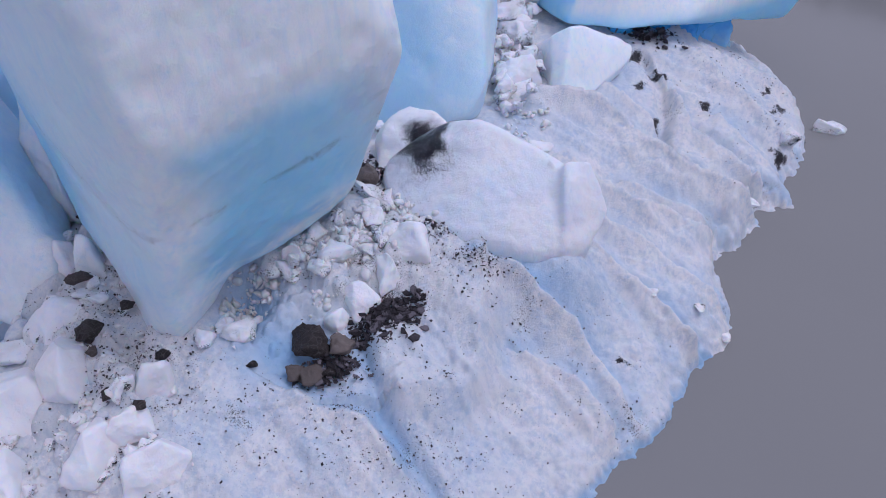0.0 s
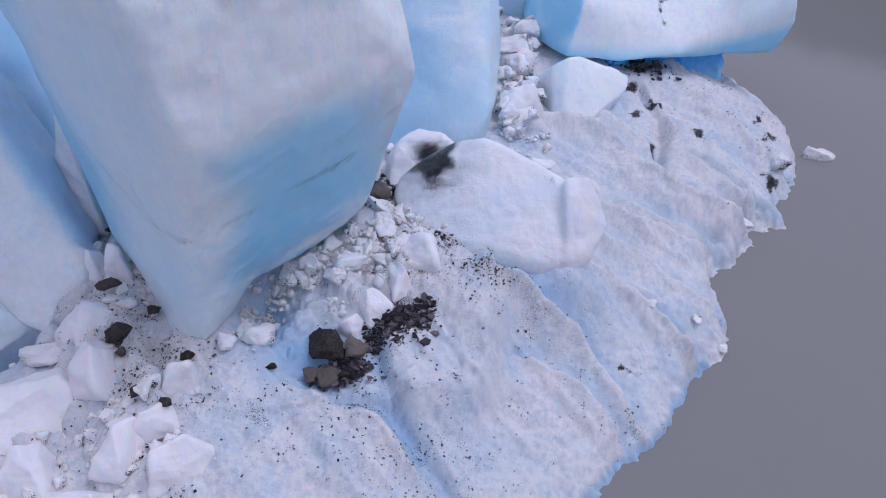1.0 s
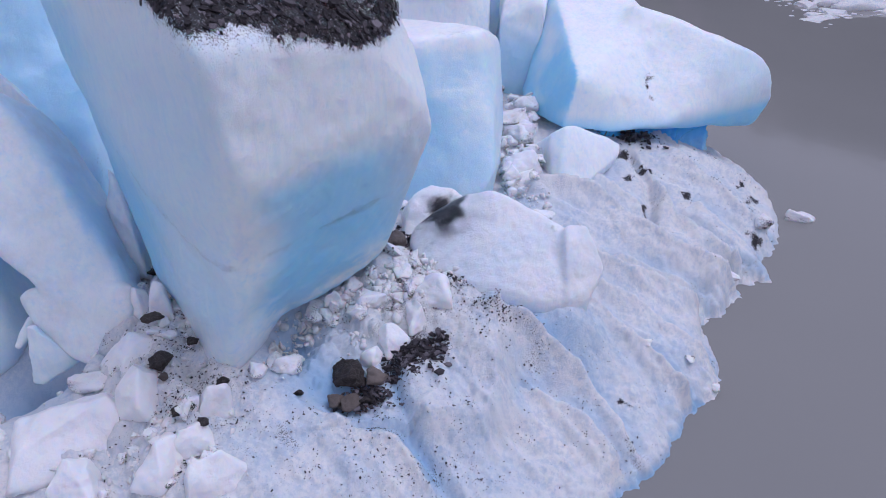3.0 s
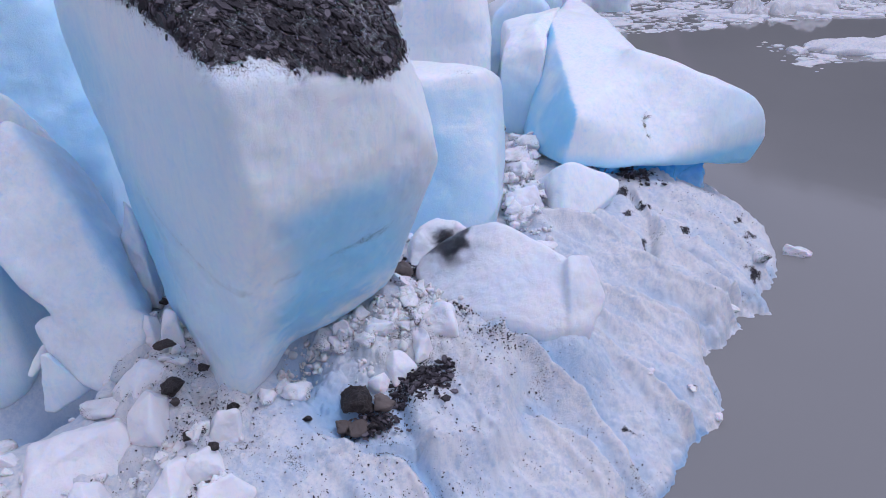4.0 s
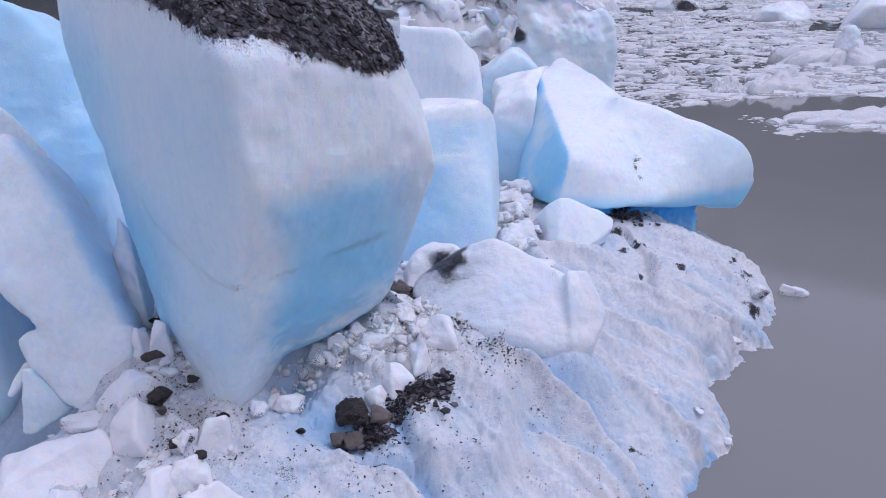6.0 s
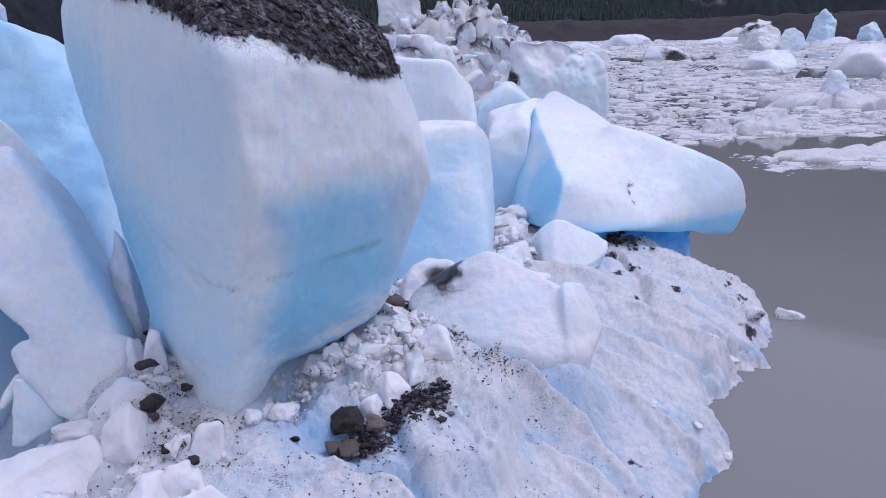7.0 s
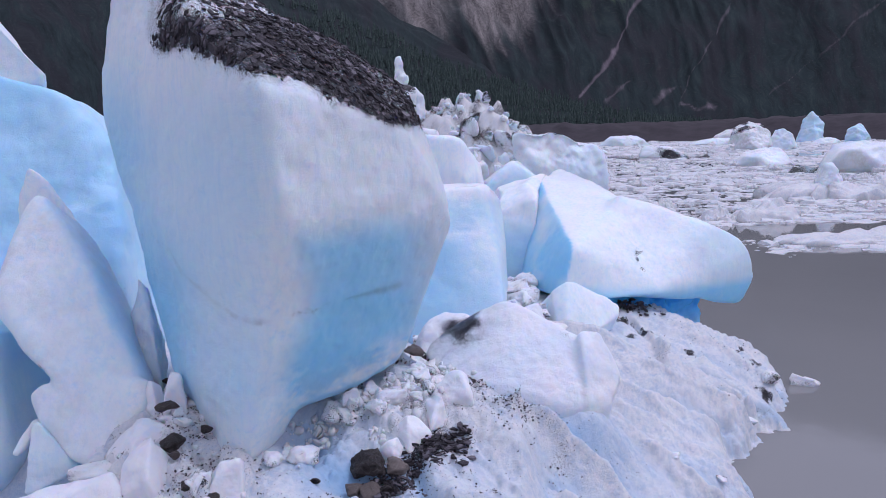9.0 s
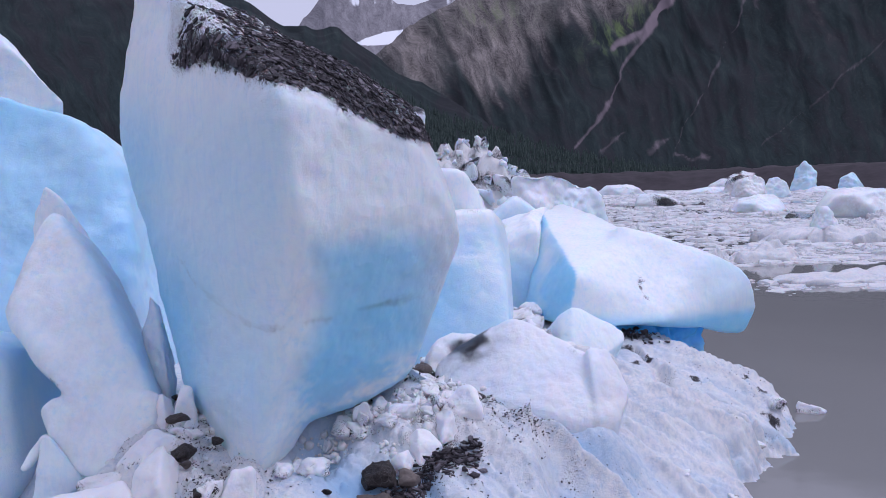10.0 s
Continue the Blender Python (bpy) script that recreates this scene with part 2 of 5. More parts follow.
def water_material():
    m, n, l, b = node_material("silty_water")
    a = tex(n, l, "noise", 0.05, 3)
    l.new(ramp(n, l, a, [(0.3, (0.210, 0.212, 0.208)), (0.7, (0.242, 0.242, 0.236))]), b.inputs["Base Color"])
    b.inputs["Roughness"].default_value = 0.05
    b.inputs["IOR"].default_value = 1.33
    bump(n, l, b, ((tex(n, l, "noise", 1.3, 3), 0.05, 0.06), (tex(n, l, "noise", 9, 3, stretch=(1, 1.6, 1)), 0.06, 0.012)))
    return m


WATER = water_material()


def slope_material(name, rock_lo, rock_hi, down):
    m, n, l, b = node_material(name)
    fall = n.new("ShaderNodeCombineXYZ")
    l.new(attr(n, "fall_across"), fall.inputs[0])
    l.new(attr(n, "fall_down"), fall.inputs[1])
    a, c = [], []
    for scale, squeeze, keep in ((0.55, 0.45, a), (1.9, down, c)):
        mp = n.new("ShaderNodeMapping")
        mp.inputs["Scale"].default_value = (1, squeeze, 1)
        l.new(fall.outputs["Vector"], mp.inputs["Vector"])
        t = n.new("ShaderNodeTexNoise")
        t.inputs["Scale"].default_value, t.inputs["Detail"].default_value, t.inputs["Roughness"].default_value = scale, 10, 0.66
        l.new(mp.outputs["Vector"], t.inputs["Vector"])
        keep.append(t.outputs["Fac"])
    a, c = a[0], c[0]
    veg = ramp(n, l, c, [(0.34, (0.011, 0.016, 0.018)), (0.55, (0.020, 0.031, 0.033)), (0.80, (0.040, 0.056, 0.051))])
    veg = blend(n, l, calc(n, l, "MULTIPLY", grey(n, l, a, 0.44, 0.60), 0.6), veg, (0.025, 0.022, 0.028))
    crag = n.new("ShaderNodeTexNoise")
    crag.inputs["Scale"].default_value, crag.inputs["Detail"].default_value, crag.inputs["Roughness"].default_value = 7.0, 8, 0.7
    l.new(fall.outputs["Vector"], crag.inputs["Vector"])
    rock = ramp(n, l, calc(n, l, "ADD", calc(n, l, "MULTIPLY", c, 0.55), calc(n, l, "MULTIPLY", crag.outputs["Fac"], 0.45)), [(0.36, rock_lo), (0.64, rock_hi)])
    veg = blend(n, l, calc(n, l, "MULTIPLY", grey(n, l, crag.outputs["Fac"], 0.52, 0.70), 0.5), veg, (0.046, 0.060, 0.052))
    bare = grey(n, l, calc(n, l, "ADD", attr(n, "bare"), calc(n, l, "MULTIPLY", calc(n, l, "SUBTRACT", a, 0.5), 0.9)), 0.34, 0.78)
    col = blend(n, l, bare, veg, rock)
    moss = calc(n, l, "MULTIPLY", attr(n, "meadow"), grey(n, l, c, 0.46, 0.62))
    col = blend(n, l, moss, col, (0.10, 0.14, 0.055))
    scree = grey(n, l, calc(n, l, "ADD", attr(n, "scree"), calc(n, l, "MULTIPLY", calc(n, l, "SUBTRACT", c, 0.5), 1.1)), 0.26, 0.90)
    col = blend(n, l, scree, col, (0.185, 0.150, 0.170))
    snow = grey(n, l, calc(n, l, "ADD", attr(n, "snow"), calc(n, l, "MULTIPLY", calc(n, l, "SUBTRACT", a, 0.5), 0.7)), 0.48, 0.56)
    col = blend(n, l, snow, col, (0.80, 0.82, 0.86))
    l.new(col, b.inputs["Base Color"])
    b.inputs["Roughness"].default_value = 0.95
    b.inputs["Specular IOR Level"].default_value = 0.1
    bump(n, l, b, ((c, 0.4, 3.0),))
    return m


SLOPE = slope_material("mountain_slope", (0.04, 0.037, 0.037), (0.29, 0.26, 0.245), 0.3)
# rock of the far peak, its colour paled to stand for distance haze
PEAK = slope_material("hazed_far_rock", (0.12, 0.115, 0.13), (0.31, 0.30, 0.32), 0.5)


def plain(name, lo, hi, scale, rough=0.9):
    m, n, l, b = node_material(name)
    l.new(ramp(n, l, tex(n, l, "noise", scale, 6, rough=0.65), [(0.3, lo), (0.7, hi)]), b.inputs["Base Color"])
    b.inputs["Roughness"].default_value = rough
    return m


NEEDLES = plain("conifer_needles", (0.022, 0.038, 0.036), (0.068, 0.100, 0.086), 0.4)
GRAVEL = plain("moraine_gravel", (0.011, 0.008, 0.011), (0.038, 0.028, 0.036), 0.12)

# ---- ground: the ice apron ----
SHORE = [(9.4, 24.0), (10.3, 22.0), (10.6, 20.2), (10.45, 18.4), (9.85, 16.4), (8.92, 15.55), (8.8, 14.5), (7.95, 14.34), (7.5, 14.25), (7.7, 13.75), (6.75, 12.9), (6.07, 12.4), (6.27, 11.5), (6.2, 10.5),
         (5.7, 9.6), (5.1, 9.1), (4.42, 8.34), (4.13, 7.88), (3.64, 7.3), (3.32, 7.0), (2.83, 6.6), (2.38, 6.26), (0.9, 4.6), (-3.0, 2.2), (-9.0, 0.8), (-45.0, -2.0), (-45.0, 46.0), (-6.0, 44.0), (5.0, 34.0)]


def shore_distance(x, y):
    """Metres from the waterline, positive on the ice."""
    px = np.array(SHORE)
    a, b = px, np.roll(px, -1, axis=0)
    best, inside = np.full(len(x), 1e9), np.zeros(len(x), bool)
    for (ax, ay), (bx, by) in zip(a, b):
        ex, ey = bx - ax, by - ay
        u = np.clip(((x - ax) * ex + (y - ay) * ey) / (ex * ex + ey * ey), 0, 1)
        best = np.minimum(best, np.hypot(x - ax - u * ex, y - ay - u * ey))
        if ay != by:
            hit = ((ay > y) != (by > y)) & (x < (bx - ax) * (y - ay) / (by - ay) + ax)
            inside ^= hit
    return np.where(inside, best, -best)


# swells and hollows of the apron: x, y, radius, height
SWELLS = ((0.0, 8.1, 0.8, 0.2), (0.1, 9.7, 1.1, 0.65), (-1.1, 8.7, 0.9, 0.30), (-2.8, 7.45, 0.8, -0.22), (-5.4, 6.5, 1.5, 0.10), (-6.4, 8.9, 1.5, 0.42), (-1.6, 10.4, 1.2, 0.5),
          (-4.0, 11.0, 3.0, 0.7), (-10.6, 8.2, 1.6, -2.2), (-8.9, 8.5, 0.9, -2.0), (-3.75, 8.6, 0.6, -0.9), (1.4, 12.4, 1.4, 0.45), (-3.9, 6.2, 1.0, 0.12), (-1.6, 6.3, 0.7, 0.12), (2.4, 16.5, 1.6, 0.2), (1.5, 9.7, 0.7, 0.55), (2.3, 9.75, 0.65, 0.80))


# crests and gullies that run down the apron: width of the gentle side, height, width of the steep side, then the corners of the line
CRESTS = ((0.68, 0.78, 0.10, (2.3, 12.5), (3.16, 12.24), (3.82, 12.12), (4.65, 12.18), (5.31, 12.07), (5.9, 12.13)),
          (0.74, 0.87, 0.10, (2.0, 15.2), (2.67, 15.25), (3.51, 15.16), (4.16, 14.62), (4.99, 14.15), (5.68, 13.78), (6.63, 13.75), (7.4, 13.75)),
          (0.68, 0.60, 0.10, (5.78, 16.82), (6.03, 15.53), (6.75, 15.21), (7.6, 14.68), (8.5, 14.5)),
          (0.61, 0.51, 0.12, (6.77, 18.5), (7.59, 17.51), (8.47, 16.73), (9.21, 16.4)),
          (0.54, 0.42, 0.12, (6.4, 20.0), (8.0, 19.2), (9.4, 18.6), (10.2, 18.4)),
          (0.41, 0.51, 0.14, (0.53, 9.31), (1.19, 9.28), (1.52, 9.08), (2.19, 8.81), (2.6, 8.35), (3.1, 7.9)),
          (0.41, 0.54, 0.12, (2.2, 10.65), (2.7, 10.47), (3.18, 10.28), (3.77, 9.97), (4.37, 9.6), (4.9, 9.3)),
          (0.54, 0.30, 0.20, (-2.6, 6.8), (-2.23, 6.62), (-1.5, 6.48), (-1.2, 6.2)),
          (0.38, 0.36, 0.12, (3.0, 11.4), (4.2, 11.1), (5.2, 10.6), (5.9, 10.3)),
          (0.35, 0.27, 0.12, (1.3, 8.2), (2.2, 7.9), (2.9, 7.3)),
          (0.38, 0.30, 0.12, (4.0, 13.2), (5.0, 13.0), (6.2, 12.8)),
          (0.41, 0.33, 0.12, (3.6, 16.6), (4.4, 16.2), (5.0, 15.6)),
          (0.38, 0.27, 0.12, (7.0, 16.4), (8.0, 15.6), (8.7, 15.3)),
          (1.00, 0.58, 0.34, (0.45, 8.7), (0.40, 8.2), (0.38, 7.7), (0.2, 7.4), (-0.2, 7.25), (-0.83, 7.1)),
          (0.17, -0.26, 0.00, (-1.64, 7.88), (-1.44, 7.27), (-1.3, 6.74), (-0.78, 6.21), (-0.23, 5.64)),
          (0.20, -0.30, 0.00, (5.17, 18.4), (5.59, 16.9), (5.32, 15.71), (5.36, 14.88), (5.8, 14.33), (6.92, 14.05)))


# fused lumps in the rubble: x, y, long, wide, turn
def lump_list():
    rng = np.random.default_rng(17)
    out = []
    for k in range(360):
        u = rng.random()
        r = 0.05 * 3.6 ** (rng.random() ** 1.5)
        out.append((-3.5 + 3.4 * u + 0.25 * rng.normal(), 8.35 + 1.9 * u + 0.34 * rng.normal(), r * rng.uniform(1.0, 1.7), r, rng.uniform(0, 3.14)))
    for k in range(190):
        r = 0.09 * 4.2 ** (rng.random() ** 1.6)
        out.append((-6.1 + 0.75 * rng.normal(), 6.9 + 1.25 * rng.normal(), r * rng.uniform(1.0, 1.6), r, rng.uniform(0, 3.14)))
    return out


LUMPS = lump_list()


def lump_z(x, y):
    best = np.zeros(len(x))
    for lx, ly, a, w, turn in LUMPS:
        ca, sa = math.cos(turn), math.sin(turn)
        q = (((x - lx) * ca + (y - ly) * sa) / a) ** 2 + (((y - ly) * ca - (x - lx) * sa) / w) ** 2
        best = np.maximum(best, (0.6 + 0.45 * math.sin(9 * turn)) * w * np.sqrt(np.maximum(1 - q, 0)))
    return best


def line_distance(x, y, points):
    best = np.full(len(x), 99.0)
    for (ax, ay), (bx, by) in zip(points, points[1:]):
        ex, ey = bx - ax, by - ay
        u = np.clip(((x - ax) * ex + (y - ay) * ey) / (ex * ex + ey * ey), 0, 1)
        best = np.minimum(best, np.hypot(x - ax - u * ex, y - ay - u * ey))
    return best


def line_side(x, y, points):
    """Distance from the line, negative on its left."""
    best, side = np.full(len(x), 99.0), np.ones(len(x))
    for (ax, ay), (bx, by) in zip(points, points[1:]):
        ex, ey = bx - ax, by - ay
        u = np.clip(((x - ax) * ex + (y - ay) * ey) / (ex * ex + ey * ey), 0, 1)
        d = np.hypot(x - ax - u * ex, y - ay - u * ey)
        side = np.where(d < best, np.where(ex * (y - ay) - ey * (x - ax) > 0, -1.0, 1.0), side)
        best = np.minimum(best, d)
    return best, side


def ground_z(x, y):
    """Height of the apron's surface."""
    x, y = np.atleast_1d(np.asarray(x, float)), np.atleast_1d(np.asarray(y, float))
    o = np.zeros_like(x)
    p = np.stack([x, y, o], 1)
    wx = x + 0.12 * vnoise(p, 1.3, 5) + 0.07 * vnoise(p, 3.1, 15)
    wy = y + 0.12 * vnoise(p, 1.3, 6) + 0.07 * vnoise(p, 3.1, 16)
    d = shore_distance(wx, wy) + 0.05 * vnoise(p, 3.0, 9) + 0.06 * fbm(p, 7.0, 2, 19)
    rise = 3.8 * (1 - np.exp(-np.maximum(d, 0) / 5.8))
    rise = -0.22 * np.log(np.exp(-rise / 0.22) + np.exp(-2.75 / 0.22))
    z = np.where(d > 0, rise + 0.12 * smooth(0, 0.16, d), 1.2 * d)
    inn = smooth(0.1, 1.2, d)
    for sx, sy, r, h in SWELLS:
        z = z + inn * h * np.exp(-((x - sx) ** 2 + (y - sy) ** 2) / r ** 2)
    for wide, high, steep, *line in CRESTS:
        q, side = line_side(x + 0.4 * (wx - x), y + 0.4 * (wy - y), line)
        if high < 0:
            z = z + inn * high * np.exp(-(q / wide) ** 2)
        else:
            z = z + smooth(0.0, 0.5, d) * high * np.where(side > 0, np.exp(-q / wide), np.exp(-(q / max(steep, 0.05)) ** 2))
    far = smooth(9.0, 11.5, y)
    for (cx, sx), w in (((0.94, -0.34), far), ((0.75, -0.66), 1 - far)):
        along, across = x * cx + y * sx, -x * sx + y * cx
        rid = 1 - 2 * np.abs(vnoise(np.stack([along * 0.2, across * 0.85, o], 1), 1.0, 21))
        rid2 = 1 - 2 * np.abs(vnoise(np.stack([along * 0.45, across * 2.5, o], 1), 1.0, 22))
        z = z + w * inn * (0.085 * rid + 0.055 * rid2) * smooth(9.0, 4.0, d)
    heap = np.exp(-(line_distance(x, y, ((-3.6, 8.4), (-2.4, 8.9), (-0.6, 9.9))) / 0.55) ** 2) + np.exp(-((x + 6.2) / 1.1) ** 2 - ((y - 6.9) / 1.7) ** 2)
    z = z + heap * (0.10 * fbm(p, 2.2, 3, 45) + 0.08 * np.abs(fbm(p, 5.5, 2, 46)))
    z = z + inn * lump_z(wx * 0.3 + x * 0.7, wy * 0.3 + y * 0.7)
    return z + inn * (0.035 * fbm(p, 1.3, 3, 41) + 0.020 * fbm(p, 4.4, 4, 42, 0.6))


def steps(*runs):
    return np.concatenate([np.arange(a, b, s) for a, b, s in runs])


def make_apron():
    gx = steps((-45, -14, 1.0), (-14, -8, 0.15), (-8, 0.4, 0.030), (0.4, 11.2, 0.055), (11.2, 13, 0.5))
    gy = steps((-3, 3, 0.4), (3, 5.4, 0.055), (5.4, 10.8, 0.030), (10.8, 16, 0.055), (16, 25, 0.09), (25, 47, 0.6))
    X, Y = np.meshgrid(gx, gy)
    z = ground_z(X.ravel(), Y.ravel())
    v = np.stack([X.ravel(), Y.ravel(), z], 1)
    nx, ny = len(gx), len(gy)
    i = (np.arange(ny - 1)[:, None] * nx + np.arange(nx - 1)[None]).ravel()
    q = np.stack([i, i + 1, i + nx + 1, i + nx], 1)
    q = q[(z[q] > -0.9).any(axis=1)]
    me = mesh_from("ice_apron", v, q, FIRN)
    x, y = v[:, 0], v[:, 1]
    # shade of the bowl, the tower's undercut and the pit, put into blue
    bowl_shade = np.exp(-((x + 2.95) ** 2 / 0.9 + (y - 7.55) ** 2 / 0.38))
    gully = np.exp(-(line_distance(x, y, CRESTS[14][3:]) / 0.18) ** 2)
    edge = np.exp(-(z / 0.16) ** 2) * (y < 9.5)
    foot = np.exp(-((x + 3.75) / 0.55) ** 2 - ((y - 8.5) / 0.6) ** 2)
    pit_shade = np.exp(-((x + 9.6) / 1.5) ** 2 - ((y - 8.3) / 1.0) ** 2)
    # shade behind the ribs and in troughs put into colour, with some dirt
    lee_shade, vale_shade, crest_pale = np.zeros(len(x)), np.zeros(len(x)), np.zeros(len(x))
    for wide, high, steep, *line in CRESTS[:13]:
        q, side = line_side(x, y, line)
        patch = np.clip(0.55 + 0.6 * fbm(v, 1.4, 3, 61), 0, 1)
        crest_pale = np.maximum(crest_pale, np.where(side > 0, np.exp(-(q / (0.45 * wide)) ** 2), np.exp(-(q / 0.06) ** 2)))
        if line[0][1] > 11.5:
            lee_shade = np.maximum(lee_shade, np.where(side < 0, np.exp(-((q - 0.16) / 0.20) ** 2), 0) * patch)
        vale_shade = np.maximum(vale_shade, np.where(side < 0, np.exp(-((q - 0.2) / 0.30) ** 2) * (0.5 + 0.5 * patch), 0.45 * np.exp(-((q - 1.3 * wide) / (0.6 * wide)) ** 2) * patch))
    # the last term puts the shaded strip below the lying slab into the blue
    attribute(me, "clear_and_shade", np.clip((0.9 * pit_shade + 0.68 * vale_shade + 1.0 * foot + 0.85 * bowl_shade + 0.4 * gully + 0.8 * edge + 0.32 * np.clip(0.12 + fbm(v, 0.5, 4, 77), 0, 1) + 0.30 * np.exp(-((x - 0.2) / 1.3) ** 2 - ((y - 6.5) / 0.8) ** 2) + 0.22 * np.exp(-((x - 1.9) / 0.8) ** 2 - ((y - 9.45) / 0.28) ** 2)) * (1 - 0.8 * crest_pale), 0, 1))
    silt_and_shade = np.exp(-((x + 1.5) ** 2 / 4 + (y - 9.3) ** 2 / 1.4)) + 0.45 * np.exp(-((x + 6.2) ** 2 / 1.6 + (y - 7.6) ** 2 / 3.5))
    attribute(me, "silt_and_shade", np.clip(0.8 * lee_shade + 0.8 * silt_and_shade * (0.5 + fbm(v, 1.5, 3, 58)), 0, 1))
    dirt = (0.24 + 0.5 * fbm(v, 0.9, 3, 57)) * np.clip(silt_and_shade, 0, 1) + (0.08 + 0.5 * fbm(v, 1.1, 3, 56)) * np.exp(-((x + 2) ** 2 / 12 + (y - 6.6) ** 2 / 2.2))
    dirt = dirt + 0.42 * np.clip(lee_shade, 0, 1)
    wx, wy = x + 0.22 * fbm(v, 2.6, 4, 55), y + 0.16 * fbm(v, 2.6, 4, 59)
    for sx, sy, r, high in ((4.97, 18.23, 0.42, 1.3), (4.88, 17.06, 0.30, 1.3), (5.54, 17.6, 0.36, 1.3), (6.61, 16.8, 0.17, 1.1), (5.25, 15.77, 0.24, 1.0), (5.6, 16.2, 0.35, 0.5), (5.25, 14.95, 0.30, 1.2), (9.03, 18.35, 0.22, 1.1),
                            (9.37, 17.85, 0.2, 1.1), (8.51, 17.36, 0.16, 1.0), (8.77, 16.03, 0.24, 1.1), (3.66, 15.55, 0.14, 0.9), (7.2, 13.95, 0.24, 0.9), (3.22, 8.62, 0.17, 1.5), (1.29, 8.91, 0.35, 0.62), (5.85, 10.49, 0.2, 0.9),
                            (1.85, 7.84, 0.24, 0.62), (3.43, 7.54, 0.28, 0.75), (-0.58, 5.64, 0.3, 0.5), (-3.61, 6.31, 0.3, 0.6), (0.64, 9.39, 0.35, 0.66)):
        dirt = dirt + (0.95 if sy > 14 else 0.62) * high * np.exp(-(((wx - sx) ** 2 + (wy - sy) ** 2) / (0.85 * r) ** 2) ** 2)
    for k in range(4):
        dirt = dirt + 0.55 * np.exp(-((x + 1.75 - 0.2 * k) ** 2 + (y - 7.95 - 0.165 * k) ** 2) / 0.04)
    dirt = dirt + 0.9 * np.exp(-((x + 2.1) ** 2 / 0.10 + (y - 7.36) ** 2 / 0.06))
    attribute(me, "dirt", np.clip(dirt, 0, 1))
    return tagged(new("ground", me), "white weathered glacier ice sloping down into the lake", "ice ground", kind="structure")


make_apron()


def make_water():
    gx = steps((-3000, -100, 290.0), (-100, 200, 20.0), (200, 3001, 280.0))
    gy = steps((-1500, -60, 240.0), (-60, 200, 20.0), (200, 1400, 120.0))
    X, Y = np.meshgrid(gx, gy)
    nx, ny = len(gx), len(gy)
    i = (np.arange(ny - 1)[:, None] * nx + np.arange(nx - 1)[None]).ravel()
    me = mesh_from("lake", np.stack([X.ravel(), Y.ravel(), 0 * X.ravel()], 1), np.stack([i, i + 1, i + nx + 1, i + nx], 1), WATER)
    return tagged(new("water", me), "calm grey silty glacier lake water", "lake", kind="structure")


make_water()


# ---- large ice blocks ----
def ice_block(label, corners, level=6, sharp=14, seed=0, rough=((1.9, 0.13), (0.5, 0.025), (0.12, 0.006)), clear=None, dirt=None, silt_and_shade=None, name="ice_block", material=None, group=""):
    v, f = faceted(corners, level, sharp, rough, seed)
    return finish_block(label, v, f, clear, dirt, silt_and_shade, name, material, group)


def carved_block(label, field, lo, hi, step, seed=0, rough=((1.9, 0.10), (0.5, 0.025), (0.14, 0.008)), clear=None, dirt=None, silt_and_shade=None, name="ice_block", material=None, group=""):
    """A block from a field of joined and cut bodies, with its surface roughened."""
    v, f = skin(field, lo, hi, step)
    for k, (size, height) in enumerate(rough):
        v = v + normals_of(v, f) * (height * fbm(v, 1.0 / size, 3, seed + 31 * k))[:, None]
    return finish_block(label, v, f, clear, dirt, silt_and_shade, name, material, group)


def finish_block(label, v, f, clear, dirt, silt_and_shade, name, material, group):
    n = normals_of(v, f)
    base = np.array([v[:, 0].mean(), v[:, 1].mean(), v[:, 2].min()])
    me = mesh_from(name, v - base, f, material or ICE)
    for key, fn in (("clear_and_shade", clear), ("dirt", dirt), ("silt_and_shade", silt_and_shade)):
        if fn:
            attribute(me, key, np.clip(fn(v, n), 0, 1))
    ob = new(name, me)
    ob.location = base
    return tagged(ob, label, "ice block", group), v, n, f


def blob(v, x, y, z, rx, ry=None, rz=None):
    return np.exp(-(((v[:, 0] - x) / rx) ** 2 + ((v[:, 1] - y) / (ry or rx)) ** 2 + ((v[:, 2] - z) / (rz or rx)) ** 2))


# tower with a layer of slate on its sloping top
TOWER = ((-3.95, 8.5, 3.3), (-2.9, 9.3, 3.3), (-1.9, 10.05, 3.7), (-6.3, 9.0, 3.4), (-6.6, 12.5, 2.8), (-2.4, 13.0, 3.0), (-5.0, 8.0, 3.4),
         (-4.0, 6.88, 5.4), (-1.38, 9.75, 5.45), (-6.1, 8.85, 6.0), (-0.78, 9.75, 6.85), (-0.95, 11.0, 6.6), (-8.55, 11.3, 9.0), (-7.2, 9.95, 8.6),
         (-8.7, 12.5, 9.0), (-6.9, 9.6, 10.6), (-5.45, 8.05, 10.1), (-3.85, 6.3, 9.55), (-2.45, 7.8, 9.0), (-1.65, 8.75, 8.75), (-1.72, 10.9, 9.5), (-2.7, 10.7, 10.15),
         (-3.62, 6.45, 7.6), (-3.0, 11.7, 10.05), (-5.0, 11.9, 11.15), (-6.1, 12.0, 12.1), (-7.9, 11.4, 12.9))
TOWER_FOOT = ((-5.2, 7.5, 2.45), (-4.65, 7.5, 2.45), (-5.1, 8.6, 2.45), (-4.2, 8.3, 2.7), (-4.1, 8.0, 3.3), (-4.05, 6.95, 5.2), (-3.5, 7.9, 5.0), (-6.0, 8.9, 5.7), (-6.2, 9.2, 3.2),
              (-5.9, 11, 2.6), (-3.5, 10, 4.6))


